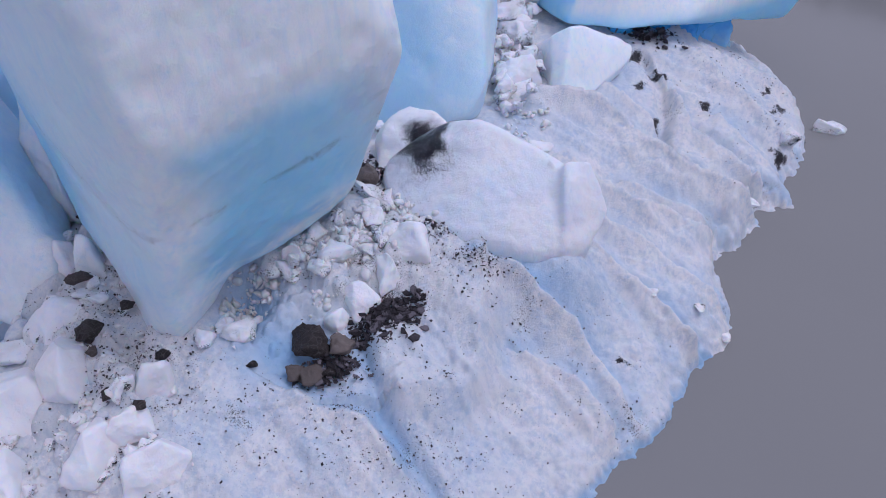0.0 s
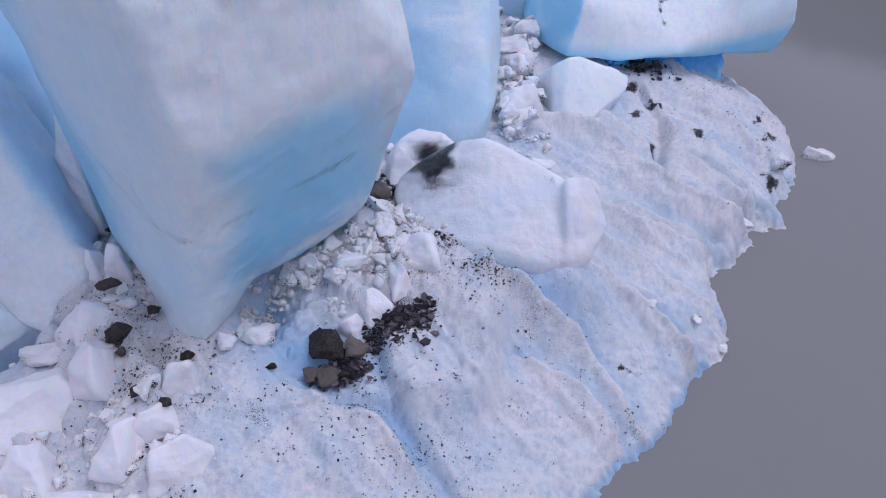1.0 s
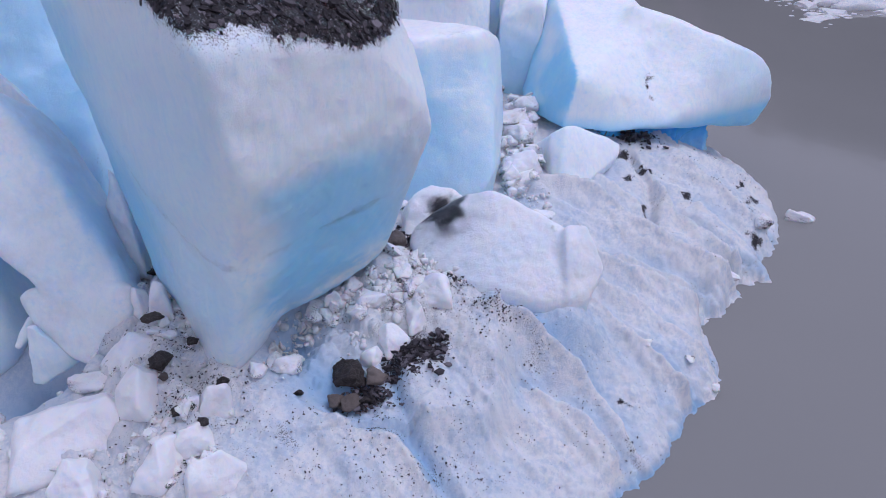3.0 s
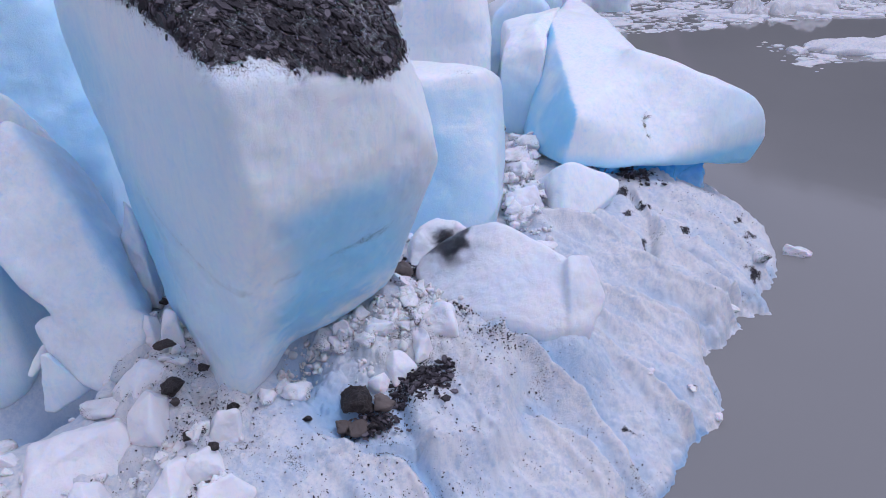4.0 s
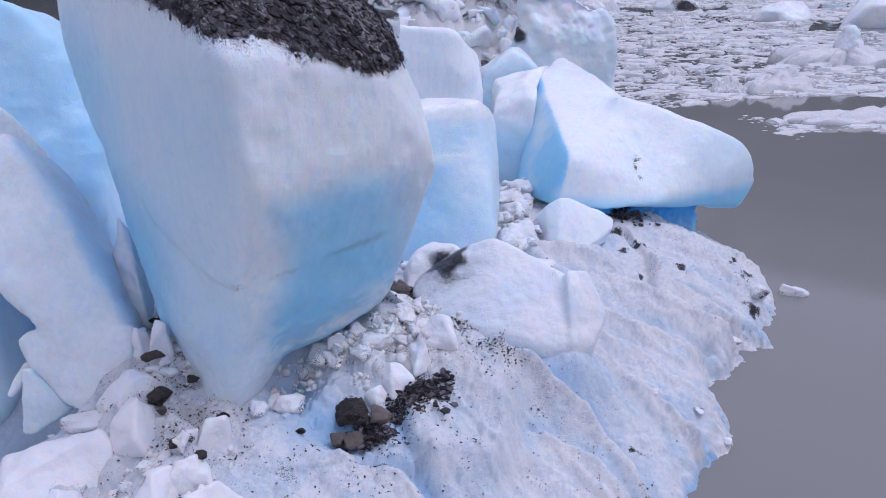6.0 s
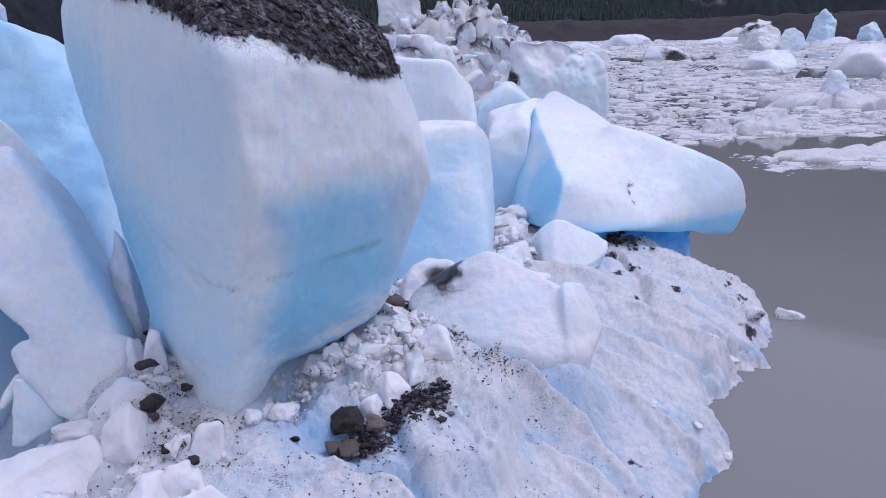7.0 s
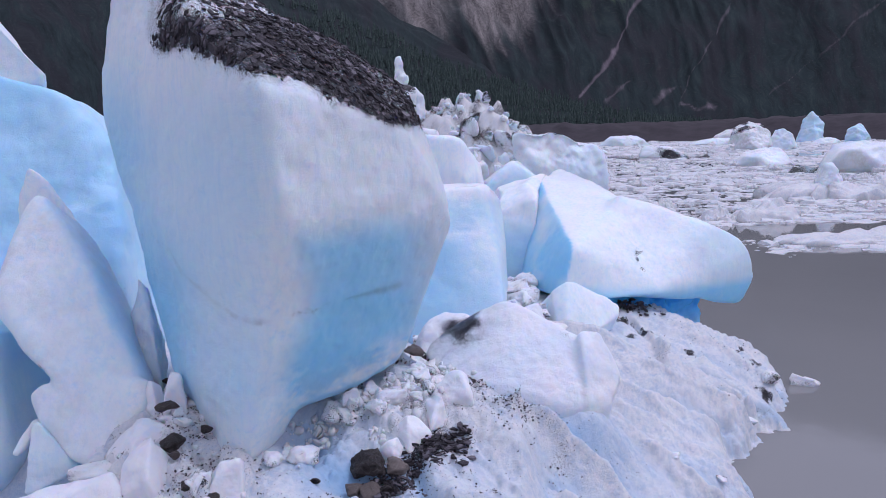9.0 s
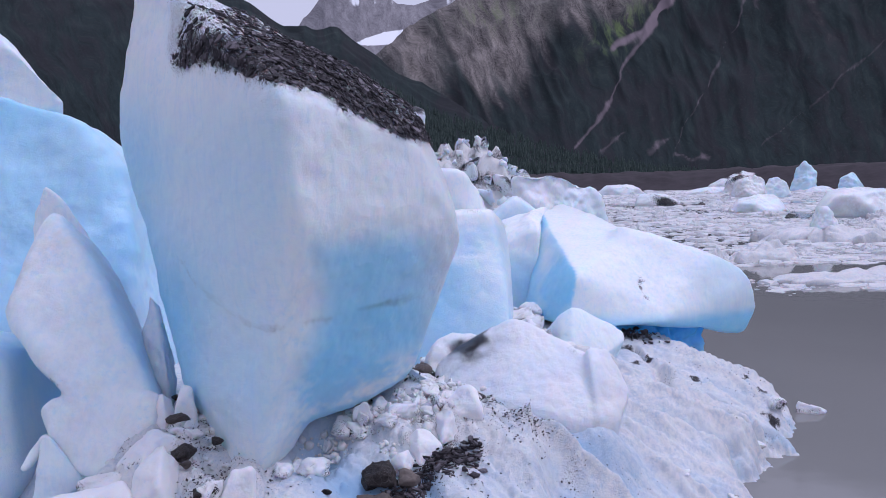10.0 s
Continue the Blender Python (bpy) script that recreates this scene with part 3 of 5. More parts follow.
def slate_lip(v):
    """Height above the lower edge of the debris on the tower's top."""
    lip = np.interp(v[:, 0], (-7.1, -6.33, -5.33, -4.68, -4.06, -3.37, -2.78, -2.33, -1.9), (10.9, 10.2, 9.98, 9.8, 9.5, 9.38, 9.08, 8.86, 8.72))
    return v[:, 2] - lip + 0.07 * fbm(v, 1.8, 3, 88) + 0.03 * fbm(v, 8.0, 2, 89)


def tower_slate(v, n):
    side = v[:, 0] + 6.5 - 0.35 * (v[:, 2] - 10.2) + 0.12 * fbm(v, 2.0, 3, 87)
    return smooth(-0.05, 0.07, slate_lip(v)) * smooth(0.0, 0.35, side) * smooth(0.6, 0.3, n[:, 1]) * smooth(-0.1, 0.1, n[:, 2])


def slate_cover(v):
    """Thinner where ice shows between the chips."""
    dusty = smooth(0.45, 0.85, slate_lip(v)) * smooth(-4.1, -4.9, v[:, 0])
    return (1 - 0.14 * smooth(0.15, 0.6, fbm(v, 0.7, 3, 90))) * (1 - dusty * np.clip(0.36 - 0.7 * fbm(v * np.array([0.6, 1.0, 1.6]), 1.3, 4, 91), 0.0, 0.62))


def tower_blue(v, n):
    """Clear blue ice on the face that looks to the lake, under the frosted upper part, and blue shade by the gap and
    below.
    """
    w = 0.16 * fbm(v, 0.7, 3, 3)
    x, z = v[:, 0], v[:, 2]
    face = smooth(0.0, 0.75, x + 3.95 - 0.12 * (z - 5.4) + w) * smooth(7.35, 6.55, z + 0.5 * w) * (0.80 + 0.12 * smooth(5.7, 5.2, z) + 0.5 * w)
    face = face * smooth(-0.8, -2.0, x + w) * smooth(-0.1, 0.8, z - np.interp(x, (-4, -2), (3.35, 3.95)) + w)
    # shade of the gap painted blue on the tower's left side
    gap = smooth(-5.3, -6.6, x) * smooth(8.0, 5.0, z) * 0.45 + smooth(-6.2, -8.0, x) * smooth(11.0, 9.0, z) * 0.34
    haze = smooth(10.2, 8.0, z + w) * (0.34 + 0.5 * w) * smooth(2.4, 4.4, z) * smooth(0.3, -0.6, x + 3.95 - 0.12 * (z - 5.4))
    # the underside's shade is painted blue by the last term
    return 0.07 + np.clip(face, 0, 1) + np.clip(gap, 0, 1) + np.clip(haze, 0, 1) + 0.9 * smooth(-0.25, -0.6, n[:, 2]) * smooth(4.7, 4.0, z) * smooth(-4.4, -3.8, x)


def tower_dirt(v, n):
    level = np.interp(v[:, 0], (-6.3, -5.99, -5.35, -4.81, -4.2, -3.3, -2.33, -1.5), (6.5, 6.06, 5.69, 5.54, 5.48, 5.52, 5.60, 5.66))
    band = np.exp(-((v[:, 2] - level + 0.07 * fbm(v, 1.5, 3, 4)) / 0.13) ** 2) * (n[:, 1] < 0.3)
    right = smooth(-3.4, -1.6, v[:, 0])
    fringe = 0.60 * np.exp(np.minimum(slate_lip(v), 0) / 0.24) * smooth(-6.9, -6.4, v[:, 0]) * (n[:, 1] < 0.4) * (slate_lip(v) > -1.0)
    return np.maximum(tower_slate(v, n) * slate_cover(v), fringe) + band * np.clip(0.52 + 0.55 * fbm(v, 1.6, 4, 12), 0.3, 0.60) * (0.78 + 0.20 * right) * (1 - 0.25 * smooth(-5.0, -5.8, v[:, 0])) + 0.10 * blob(v, -4.0, 6.9, 5.35, 0.30) + 0.32 * blob(v, -6.0, 8.9, 6.0, 0.25, 0.3, 0.5) + 0.25 * blob(v, -1.0, 9.6, 6.9, 0.4)


tower, tv, tn, tf = carved_block("towering pale blue ice block capped with dark slate debris", join(solid(TOWER, 0.07), solid(TOWER_FOOT, 0.09), 0.25), (-9.1, 5.8, 2.0), (-0.3, 13.5, 13.4), 0.05, seed=3,
                                 rough=((2.6, 0.09), (0.7, 0.03), (0.16, 0.008)), clear=tower_blue, dirt=tower_dirt,
                                 silt_and_shade=lambda v, n: 0.10 * smooth(-2.2, -0.1, slate_lip(v)) * (n[:, 1] < 0.2) * smooth(-6.2, -4.2, v[:, 0]) * (0.75 + 0.5 * fbm(v * np.array([1, 1, 0.25]), 2.5, 3, 14))
                                 + 0.35 * smooth(-2.0, -1.3, v[:, 0]) * smooth(7.6, 6.6, v[:, 2]) + 0.3 * smooth(-4.2, -3.6, v[:, 0]) * smooth(4.4, 3.7, v[:, 2]))

# leaning slab in front of the gap
SLAB_TOP = ((-9.8, 10.6, 7.5), (-9.4, 10.3, 7.5), (-8.75, 10.2, 6.65), (-8.2, 9.8, 5.6), (-7.6, 9.4, 4.75), (-6.95, 8.9, 3.9), (-9.95, 9.0, 5.4), (-9.9, 9.4, 6.15), (-9.35, 8.8, 4.5), (-8.95, 8.75, 4.2),
            (-7.9, 8.3, 3.2), (-7.2, 8.05, 2.7), (-8.9, 11.6, 6.4), (-7.4, 10.6, 3.0), (-10.6, 10.6, 5.6), (-9.3, 10.8, 3.6))
SLAB_FOOT = ((-9.28, 8.6, 3.72), (-9.1, 8.45, 3.2), (-8.2, 8.0, 2.35), (-7.3, 7.85, 2.25), (-6.72, 8.45, 3.5), (-6.8, 8.75, 4.0), (-8.5, 8.6, 4.1), (-8.9, 8.62, 4.02), (-7.4, 10.2, 2.6), (-9.0, 10.0, 2.8))
SLAB_NOTCH = ((-9.6, 8.2, 4.2), (-9.5, 8.2, 3.95), (-9.5, 9.2, 4.2), (-9.4, 9.2, 3.95), (-8.72, 8.3, 4.16), (-8.8, 8.75, 4.12))
carved_block("tall leaning slab of smooth white ice with a notched side", cut(join(solid(SLAB_TOP, 0.08), solid(SLAB_FOOT, 0.08), 0.12), solid(SLAB_NOTCH, 0.02), 0.08), (-11.1, 7.6, 2.0), (-6.3, 12.1, 7.8), 0.05, seed=11, rough=((1.6, 0.07), (0.5, 0.02), (0.14, 0.006)),
             # grey tone stands for the slab's shade; right side and undersides are bluer
             clear=lambda v, n: 0.10 + 0.1 * fbm(v, 0.6, 3, 15) + 0.35 * smooth(0.3, 0.8, n[:, 0]) + 0.5 * smooth(-0.2, -0.6, n[:, 2]),
             silt_and_shade=lambda v, n: 0.25 + 0.3 * fbm(v, 0.8, 3, 16), dirt=lambda v, n: 0.9 * blob(v, -9.0, 8.6, 4.12, 0.26, 0.3, 0.12) + 0.26 * blob(v, -7.0, 8.2, 3.0, 0.6))
carved_block("pointed sliver of ice standing behind the slab", solid(((-9.95, 10.7, 8.15), (-9.75, 10.8, 7.95), (-9.1, 11.1, 6.9), (-10.35, 10.9, 7.0), (-10.5, 11.0, 5.5), (-8.6, 11.3, 5.5), (-9.8, 11.9, 7.0), (-9.6, 12.2, 5.5)), 0.04), (-10.8, 10.2, 5.2), (-8.3, 12.5, 8.5), 0.05, seed=12, rough=((0.9, 0.05), (0.2, 0.01)))
# wall behind it
ice_block("broad wall of clear blue glacier ice",
          ((-9.6, 13.8, 8.5), (-9.15, 13.2, 6.2), (-8.7, 12.2, 4.4), (-8.7, 12.6, 1.5), (-10.5, 13.7, 9.8), (-13, 13.6, 10.4), (-17, 13, 10), (-17, 12.3, 1.5), (-10.5, 11.6, 2.5),
           (-9.8, 18, 8), (-9, 18, 1.5), (-17, 18, 10), (-17, 18, 1.5)), 7, 16, seed=21, clear=lambda v, n: 0.66 + 0.2 * fbm(v, 0.3, 3, 5),
          dirt=lambda v, n: 0.6 * blob(v, -8.7, 12.3, 4.9, 0.25, 0.4, 0.6))
ice_block("white ice crag overhanging the wall of blue ice",
          ((-10.85, 13.8, 10.15), (-11.1, 14.0, 9.7), (-11.4, 14.6, 8.6), (-12.4, 14.0, 11.8), (-14.2, 14.0, 13.4), (-17, 14.4, 13), (-16, 14.0, 9), (-12, 16, 9), (-14, 17, 12)), 6, 26, seed=22,
          clear=lambda v, n: 0.1 + 0 * v[:, 0])
ice_block("low blue ice block at the edge of the hollow",
          ((-10.0, 9.3, 2.0), (-10.2, 9.2, 4.6), (-12.5, 9.2, 5.4), (-15, 9, 5), (-15, 9, 1.0), (-10.6, 9.0, 1.0), (-10.2, 11.4, 4.5), (-10, 11.4, 1), (-15, 12, 5), (-15, 12, 1)), 6, 14, seed=23,
          clear=lambda v, n: 0.35 + 0.4 * fbm(v, 0.5, 3, 6))
ice_block("upright sliver of ice wedged beside the tower",
          ((-7.80, 10.8, 5.72), (-7.66, 10.75, 5.5), (-7.5, 10.4, 4.8), (-7.15, 9.95, 3.9), (-7.72, 10.1, 3.9), (-7.05, 9.9, 3.2), (-7.8, 10.0, 3.2), (-7.3, 11.0, 3.4), (-7.75, 11.1, 3.4)), 5, 22, seed=24, rough=((0.6, 0.05), (0.2, 0.03)), clear=lambda v, n: 0.05 + 0 * v[:, 0], dirt=lambda v, n: 0.30 * smooth(-7.7, -7.95, v[:, 0]))
carved_block("small ice shard leaning over the hollow", solid(((-9.0, 8.25, 3.25), (-8.75, 8.2, 3.3), (-9.2, 8.1, 1.85), (-8.85, 8.0, 1.85), (-8.1, 8.3, 2.3), (-8.2, 8.6, 2.2), (-9.0, 8.7, 1.8), (-8.9, 8.6, 3.1)), 0.03), (-9.5, 7.7, 1.5), (-7.8, 9.0, 3.6), 0.04, seed=25,
             rough=((0.6, 0.04), (0.2, 0.01)), clear=lambda v, n: 0.12 + 0.3 * smooth(0.2, 0.8, n[:, 0]))
carved_block("finger of ice propped beside the shard", solid(((-9.2, 8.75, 3.2), (-9.05, 8.8, 3.1), (-9.6, 8.5, 2.5), (-9.42, 8.42, 2.4), (-9.5, 8.8, 2.4), (-9.1, 9.0, 2.9)), 0.03), (-9.8, 8.2, 2.1), (-8.8, 9.2, 3.5), 0.035, seed=26, rough=((0.4, 0.03),))

# middle block, beside the tower
carved_block("upright blue-white ice block with a flat top",
             solid(((-1.6, 14.9, 6.9), (-0.2, 15.0, 7.15), (0.3, 15.3, 7.2), (0.64, 15.7, 6.7), (0.70, 13.7, 4.0), (0.35, 13.5, 3.5), (-0.3, 13.5, 3.1), (-1.9, 13.6, 2.9), (-2.4, 14.8, 6.9), (0.5, 14.6, 2.4),
                    (-2.2, 14.6, 2.4), (0.9, 17.2, 6.4), (1.0, 17, 2.4), (-2, 17.5, 6.9), (-2, 17, 2.4)), 0.07), (-2.9, 13.0, 2.1), (1.4, 18.0, 7.6), 0.06, seed=31, rough=((1.6, 0.06), (0.4, 0.015)),
             clear=lambda v, n: 0.50 * smooth(0.7, 0.3, n[:, 2]) * smooth(7.0, 6.5, v[:, 2] + 0.2 * fbm(v, 1.0, 3, 7)) * (0.85 + 0.6 * fbm(v, 0.5, 3, 8)), dirt=lambda v, n: 0.5 * blob(v, -0.4, 15, 7.1, 0.6, 0.5, 0.1))
# big block at the lakeside
BIG_PEAK = ((4.72, 28.2, 6.85), (4.35, 28.4, 6.75), (3.0, 24.5, 6.6), (3.0, 18.7, 3.0), (1.85, 20.8, 2.8), (4.6, 18.5, 2.9), (6.2, 19.2, 3.4), (6.2, 21.9, 5.75), (5.2, 26, 6.55), (3.4, 18.8, 4.7), (2.4, 28, 2.6), (6, 28, 3))
BIG_NOSE = ((5.6, 21.7, 6.25), (7.2, 21.4, 5.5), (8.8, 20.9, 5.18), (9.9, 21.1, 4.76), (10.55, 21.2, 4.1), (10.8, 21.4, 3.0), (10.2, 21.3, 2.05), (4.6, 18.5, 2.9), (6.3, 18.7, 3.0), (7.5, 19.7, 3.0), (5, 24, 5.3),
            (9.2, 24.0, 3.9), (9.6, 23.8, 2.2), (4, 24, 2.6), (3.4, 19.5, 3.2))
BIG_HOLLOW = ((4.0, 18.0, 2.2), (9.0, 20.2, 1.9), (9.3, 21.6, 1.6), (5.0, 21.6, 1.6), (4.6, 19.2, 2.75), (7.4, 20.2, 3.0), (8.6, 21.2, 2.7))
BLUE_SCOOP = ((1.2, 21.0, 4.8), (1.2, 22.6, 6.2), (1.6, 20.0, 2.6), (2.95, 21.0, 4.6), (3.1, 22.4, 5.8), (2.45, 19.9, 3.3), (2.2, 23.4, 5.2), (1.9, 21.4, 2.6))
carved_block("huge white ice block with a blunt nose overhanging the lake", cut(cut(join(solid(BIG_PEAK, 0.06), solid(BIG_NOSE, 0.07), 0.35), solid(BIG_HOLLOW, 0.12), 0.3), solid(BLUE_SCOOP, 0.25), 0.25), (1.2, 17.9, 1.4), (11.0, 29.2, 7.4), 0.08, seed=41,
             rough=((2.4, 0.10), (0.7, 0.018), (0.2, 0.006)),
             # shade of the left side and of the underside put into the blue
             clear=lambda v, n: 0.95 * smooth(3.5, 2.8, v[:, 2] + 0.05 * (v[:, 0] - 5)) + 1.0 * smooth(-0.38, -0.60, n[:, 0]) * smooth(4.4, 3.7, v[:, 0]) * smooth(7.5, 6.6, v[:, 2]) * (0.85 + 0.6 * fbm(v, 0.7, 3, 17)) + 0.24 * smooth(7.0, 9.4, v[:, 0] + 0.6 * fbm(v, 0.6, 2, 18)) * smooth(5.4, 4.6, v[:, 2]) + 0.05,
             dirt=lambda v, n: 2.0 * blob(v, 5.95, 18.9, 4.16, 0.17, 1.6, 0.30) * (0.75 + 1.4 * fbm(v, 3.0, 4, 5)))
ice_block("white shoulder of ice with a blue foot beside the big block", ((3.3, 25.2, 6.75), (2.4, 24.0, 6.6), (1.5, 24.2, 6.15), (1.25, 23.3, 5.4), (1.3, 22.9, 4.0), (2.6, 22.3, 4.6), (2.6, 22.6, 6.0), (1.3, 23.2, 2.2), (2.6, 22.6, 2.2), (1.5, 27, 6), (3.8, 27, 6.6), (1.3, 27, 2), (3.6, 27, 2)), 6, 24, seed=44,
          clear=lambda v, n: 0.6 * smooth(5.6, 4.2, v[:, 2]))
ice_block("deep blue foot of ice under the overhang",
          ((4.6, 19.2, 2.7), (8.6, 21.0, 2.9), (8.3, 20.7, 0.3), (5.0, 19.1, 1.2), (8.3, 24, 2.7), (8.2, 23.8, 0.3), (3, 22, 2.6), (3, 22, 1)), 6, 12, seed=42, rough=((0.9, 0.28), (0.3, 0.10)),
          clear=lambda v, n: smooth(1.2, 2.2, v[:, 2]), material=DEEP)
carved_block("wedge of white ice resting against the big block",
             solid(((1.98, 17.6, 2.9), (2.35, 16.6, 3.75), (2.8, 16.5, 4.02), (3.2, 16.9, 3.9), (4.70, 17.6, 3.0), (4.6, 17.3, 2.75), (2.6, 15.6, 2.75), (2.35, 15.7, 2.6), (3.4, 15.9, 2.4), (4.4, 17.4, 2.2), (3.5, 18.8, 2.3), (2.2, 17.5, 2.2)), 0.025),
             (1.6, 15.2, 1.9), (5.1, 19.2, 4.4), 0.05, seed=43, rough=((0.9, 0.04), (0.3, 0.012)), clear=lambda v, n: 0.06 + 0.2 * smooth(0.1, -0.4, n[:, 2]))
# slab lying on the apron
LYING = ((-0.3, 11.8, 4.3), (0.45, 11.1, 4.9), (0.85, 11.0, 4.72), (1.7, 10.75, 4.15), (2.4, 10.75, 3.85), (2.75, 10.4, 3.2), (2.6, 10.05, 2.9), (2.0, 9.7, 2.8), (1.65, 9.58, 2.78), (1.1, 9.56, 2.8), (0.6, 9.56, 2.95), (0.1, 9.6, 3.15), (-1.0, 10.1, 3.3),
         (-1.5, 10.8, 3.6), (-1.3, 11.4, 3.85), (2.6, 10.9, 2.2), (1.1, 9.62, 2.2), (1.9, 9.74, 2.2), (2.55, 10.1, 2.2), (0.2, 9.7, 2.5), (-0.5, 10.2, 2.6), (-1.3, 12.2, 2.8), (2.4, 12.2, 2.4), (0.8, 12.6, 3.4), (-0.3, 13.0, 3.2))
KNOB = ((1.98, 10.7, 4.2), (2.5, 10.85, 4.18), (2.95, 10.45, 3.25), (2.62, 10.0, 2.7), (2.5, 9.95, 2.2), (2.0, 9.72, 2.75), (2.0, 9.75, 2.2), (1.98, 10.12, 3.7), (2.8, 10.9, 2.4), (1.5, 10.6, 2.6), (1.6, 10.8, 3.6))
GROOVE = ((1.62, 10.75, 4.35), (1.95, 10.7, 4.3), (1.75, 10.95, 4.02), (1.88, 10.6, 4.0), (1.6, 11.3, 4.4), (2.1, 11.3, 4.4))
carved_block("rounded slab of dirty white ice lying on the apron", cut(join(solid(LYING, 0.05), solid(KNOB, 0.03), 0.12), solid(GROOVE, 0.05), 0.12), (-2.0, 9.2, 1.7), (3.3, 13.5, 5.3), 0.045, seed=51, rough=((0.9, 0.03), (0.3, 0.014), (0.1, 0.005)),
             dirt=lambda v, n: 1.7 * blob(v, -0.60, 11.35, 4.1, 0.90, 0.68, 0.45) * (0.80 + 0.45 * fbm(v * np.array([1, 1, 2.0]), 1.8, 4, 44)) + 0.75 * blob(v, 1.75, 10.7, 4.15, 0.2) + 0.33 * blob(v, -0.9, 10.5, 3.5, 0.7) + 0.3 * blob(v, 0.0, 9.7, 3.2, 0.6),
             # bluish shade under the slab put into the colour by the last term
             clear=lambda v, n: 0.14 + 0.22 * fbm(v, 0.7, 3, 9) + 0.25 * smooth(0.1, -0.4, n[:, 2]), material=CAP)
carved_block("dirty ice lump behind the lying slab", solid(((-1.75, 11.6, 3.4), (-1.6, 12.2, 3.95), (-1.1, 12.7, 4.25), (-0.5, 12.5, 4.25), (-0.1, 12.1, 4.1), (-1.3, 11.0, 3.0), (-0.6, 11.4, 3.4), (-0.2, 13.0, 3.0), (-1.8, 13.0, 3.0), (-1.6, 11.6, 2.6)), 0.07), (-2.1, 10.6, 2.4), (0.3, 13.4, 4.6), 0.05, seed=52,
             rough=((0.7, 0.06), (0.2, 0.02)), dirt=lambda v, n: 0.5 * blob(v, -1.0, 12.0, 4.0, 0.3) + 1.2 * blob(v, -0.6, 11.7, 3.9, 0.5, 0.6, 0.5), material=CAP)
# blocks behind
ice_block("pale ice block behind the tower", ((-2.6, 23, 8.6), (-0.2, 23.4, 8.4), (0.5, 24, 7.6), (0.9, 23.6, 5), (0.6, 23, 2), (-3, 22.5, 2), (-3.2, 23, 8), (-3, 27, 8), (0.8, 27, 7), (0.8, 27, 2), (-3, 27, 2)), 6, 16, seed=61)
ice_block("pale blue ice block leaning behind the big block", ((1.0, 27.5, 6.1), (2.3, 28, 7.2), (3.4, 28, 6.4), (3.6, 28, 2), (0.6, 27, 2), (3, 31, 7), (1, 31, 6), (1, 31, 2), (4, 31, 2)), 6, 16, seed=62,
          clear=lambda v, n: 0.15 + 0.3 * fbm(v, 0.4, 3, 10))
ice_block("wide low iceberg with silty streaks", ((5.5, 60, 7.6), (6.0, 60, 8.4), (9.5, 60, 8.6), (13.6, 61, 6.9), (14.6, 61, 4), (14.5, 61, -0.5), (5, 59, -0.5), (8, 68, 8), (14, 67, 5), (6, 68, -0.5), (14, 67, -0.5)), 6, 30, seed=63,
          silt_and_shade=lambda v, n: 0.25 * smooth(5, 8, v[:, 2]), clear=lambda v, n: 0.12 + 0.2 * fbm(v, 0.3, 3, 6), rough=((4.0, 0.6), (1.2, 0.22), (0.4, 0.06)),
          dirt=lambda v, n: 1.2 * blob(v, 6.0, 60, 5.0, 0.7, 3, 1.6) * (0.7 + 0.8 * fbm(v, 0.8, 3, 9)) + 0.7 * smooth(0.4, 0.8, n[:, 2]) * smooth(7.2, 8.0, v[:, 2]))


# ---- distance: mountains, far shore, trees ----
def polar_land(name, label, az, r, height, marks, category, material=None):
    A, R = np.meshgrid(np.radians(az), r)
    a, q = A.ravel(), R.ravel()
    x, y = q * np.sin(a), q * np.cos(a)
    z = height(np.degrees(a), q, x, y)
    nx, ny = len(az), len(r)
    i = (np.arange(ny - 1)[:, None] * nx + np.arange(nx - 1)[None]).ravel()
    v = np.stack([x, y, z], 1)
    me = mesh_from(name, v, np.stack([i, i + nx, i + nx + 1, i + 1], 1), material or SLOPE)
    el = np.degrees(np.arctan2(z, q))
    bend = 0.5 * fbm(np.stack([np.degrees(a) * 0.5, el * 0.5, 0 * a], 1), 1.0, 3, 13)
    attribute(me, "fall_across", np.degrees(a) + 0.35 * el + bend)
    attribute(me, "fall_down", el)
    for key, fn in marks.items():
        attribute(me, key, np.clip(fn(np.degrees(a), el, v), 0, 1))
    return tagged(new(name, me), label, category, kind="structure")


def ridge_noise(az, q, k, seed):
    p = np.stack([az * k, q * 0.0022, 0 * az], 1)
    return 1 - 2 * np.abs(vnoise(p, 1.0, seed)) + 0.5 * (1 - 2 * np.abs(vnoise(p, 2.3, seed + 1))) + 0.08 * vnoise(p, 6.0, seed + 2)


def right_height(az, q, x, y):
    top = np.interp(az, (-9, -6.5, -4.6, -2.8, 0.44, 3.2, 12, 25, 40, 60, 100), (5.5, 8.0, 9.4, 10.7, 12.4, 13.6, 16.5, 19.8, 20.3, 19, 14))
    u = np.clip((q - 800) / 1200, 0, 1.15)
    return 2000 * np.tan(np.radians(top)) * (u ** 1.15) + u * (38 - 20 * u ** 3) * ridge_noise(az + 6 * u, q, 0.33, 200) + 4 * np.minimum(4 * u, 1) * (1 - 2 * np.abs(vnoise(np.stack([(az + 6 * u) * 1.3, q * 0.004, 0 * az], 1), 1.0, 207))) - 4


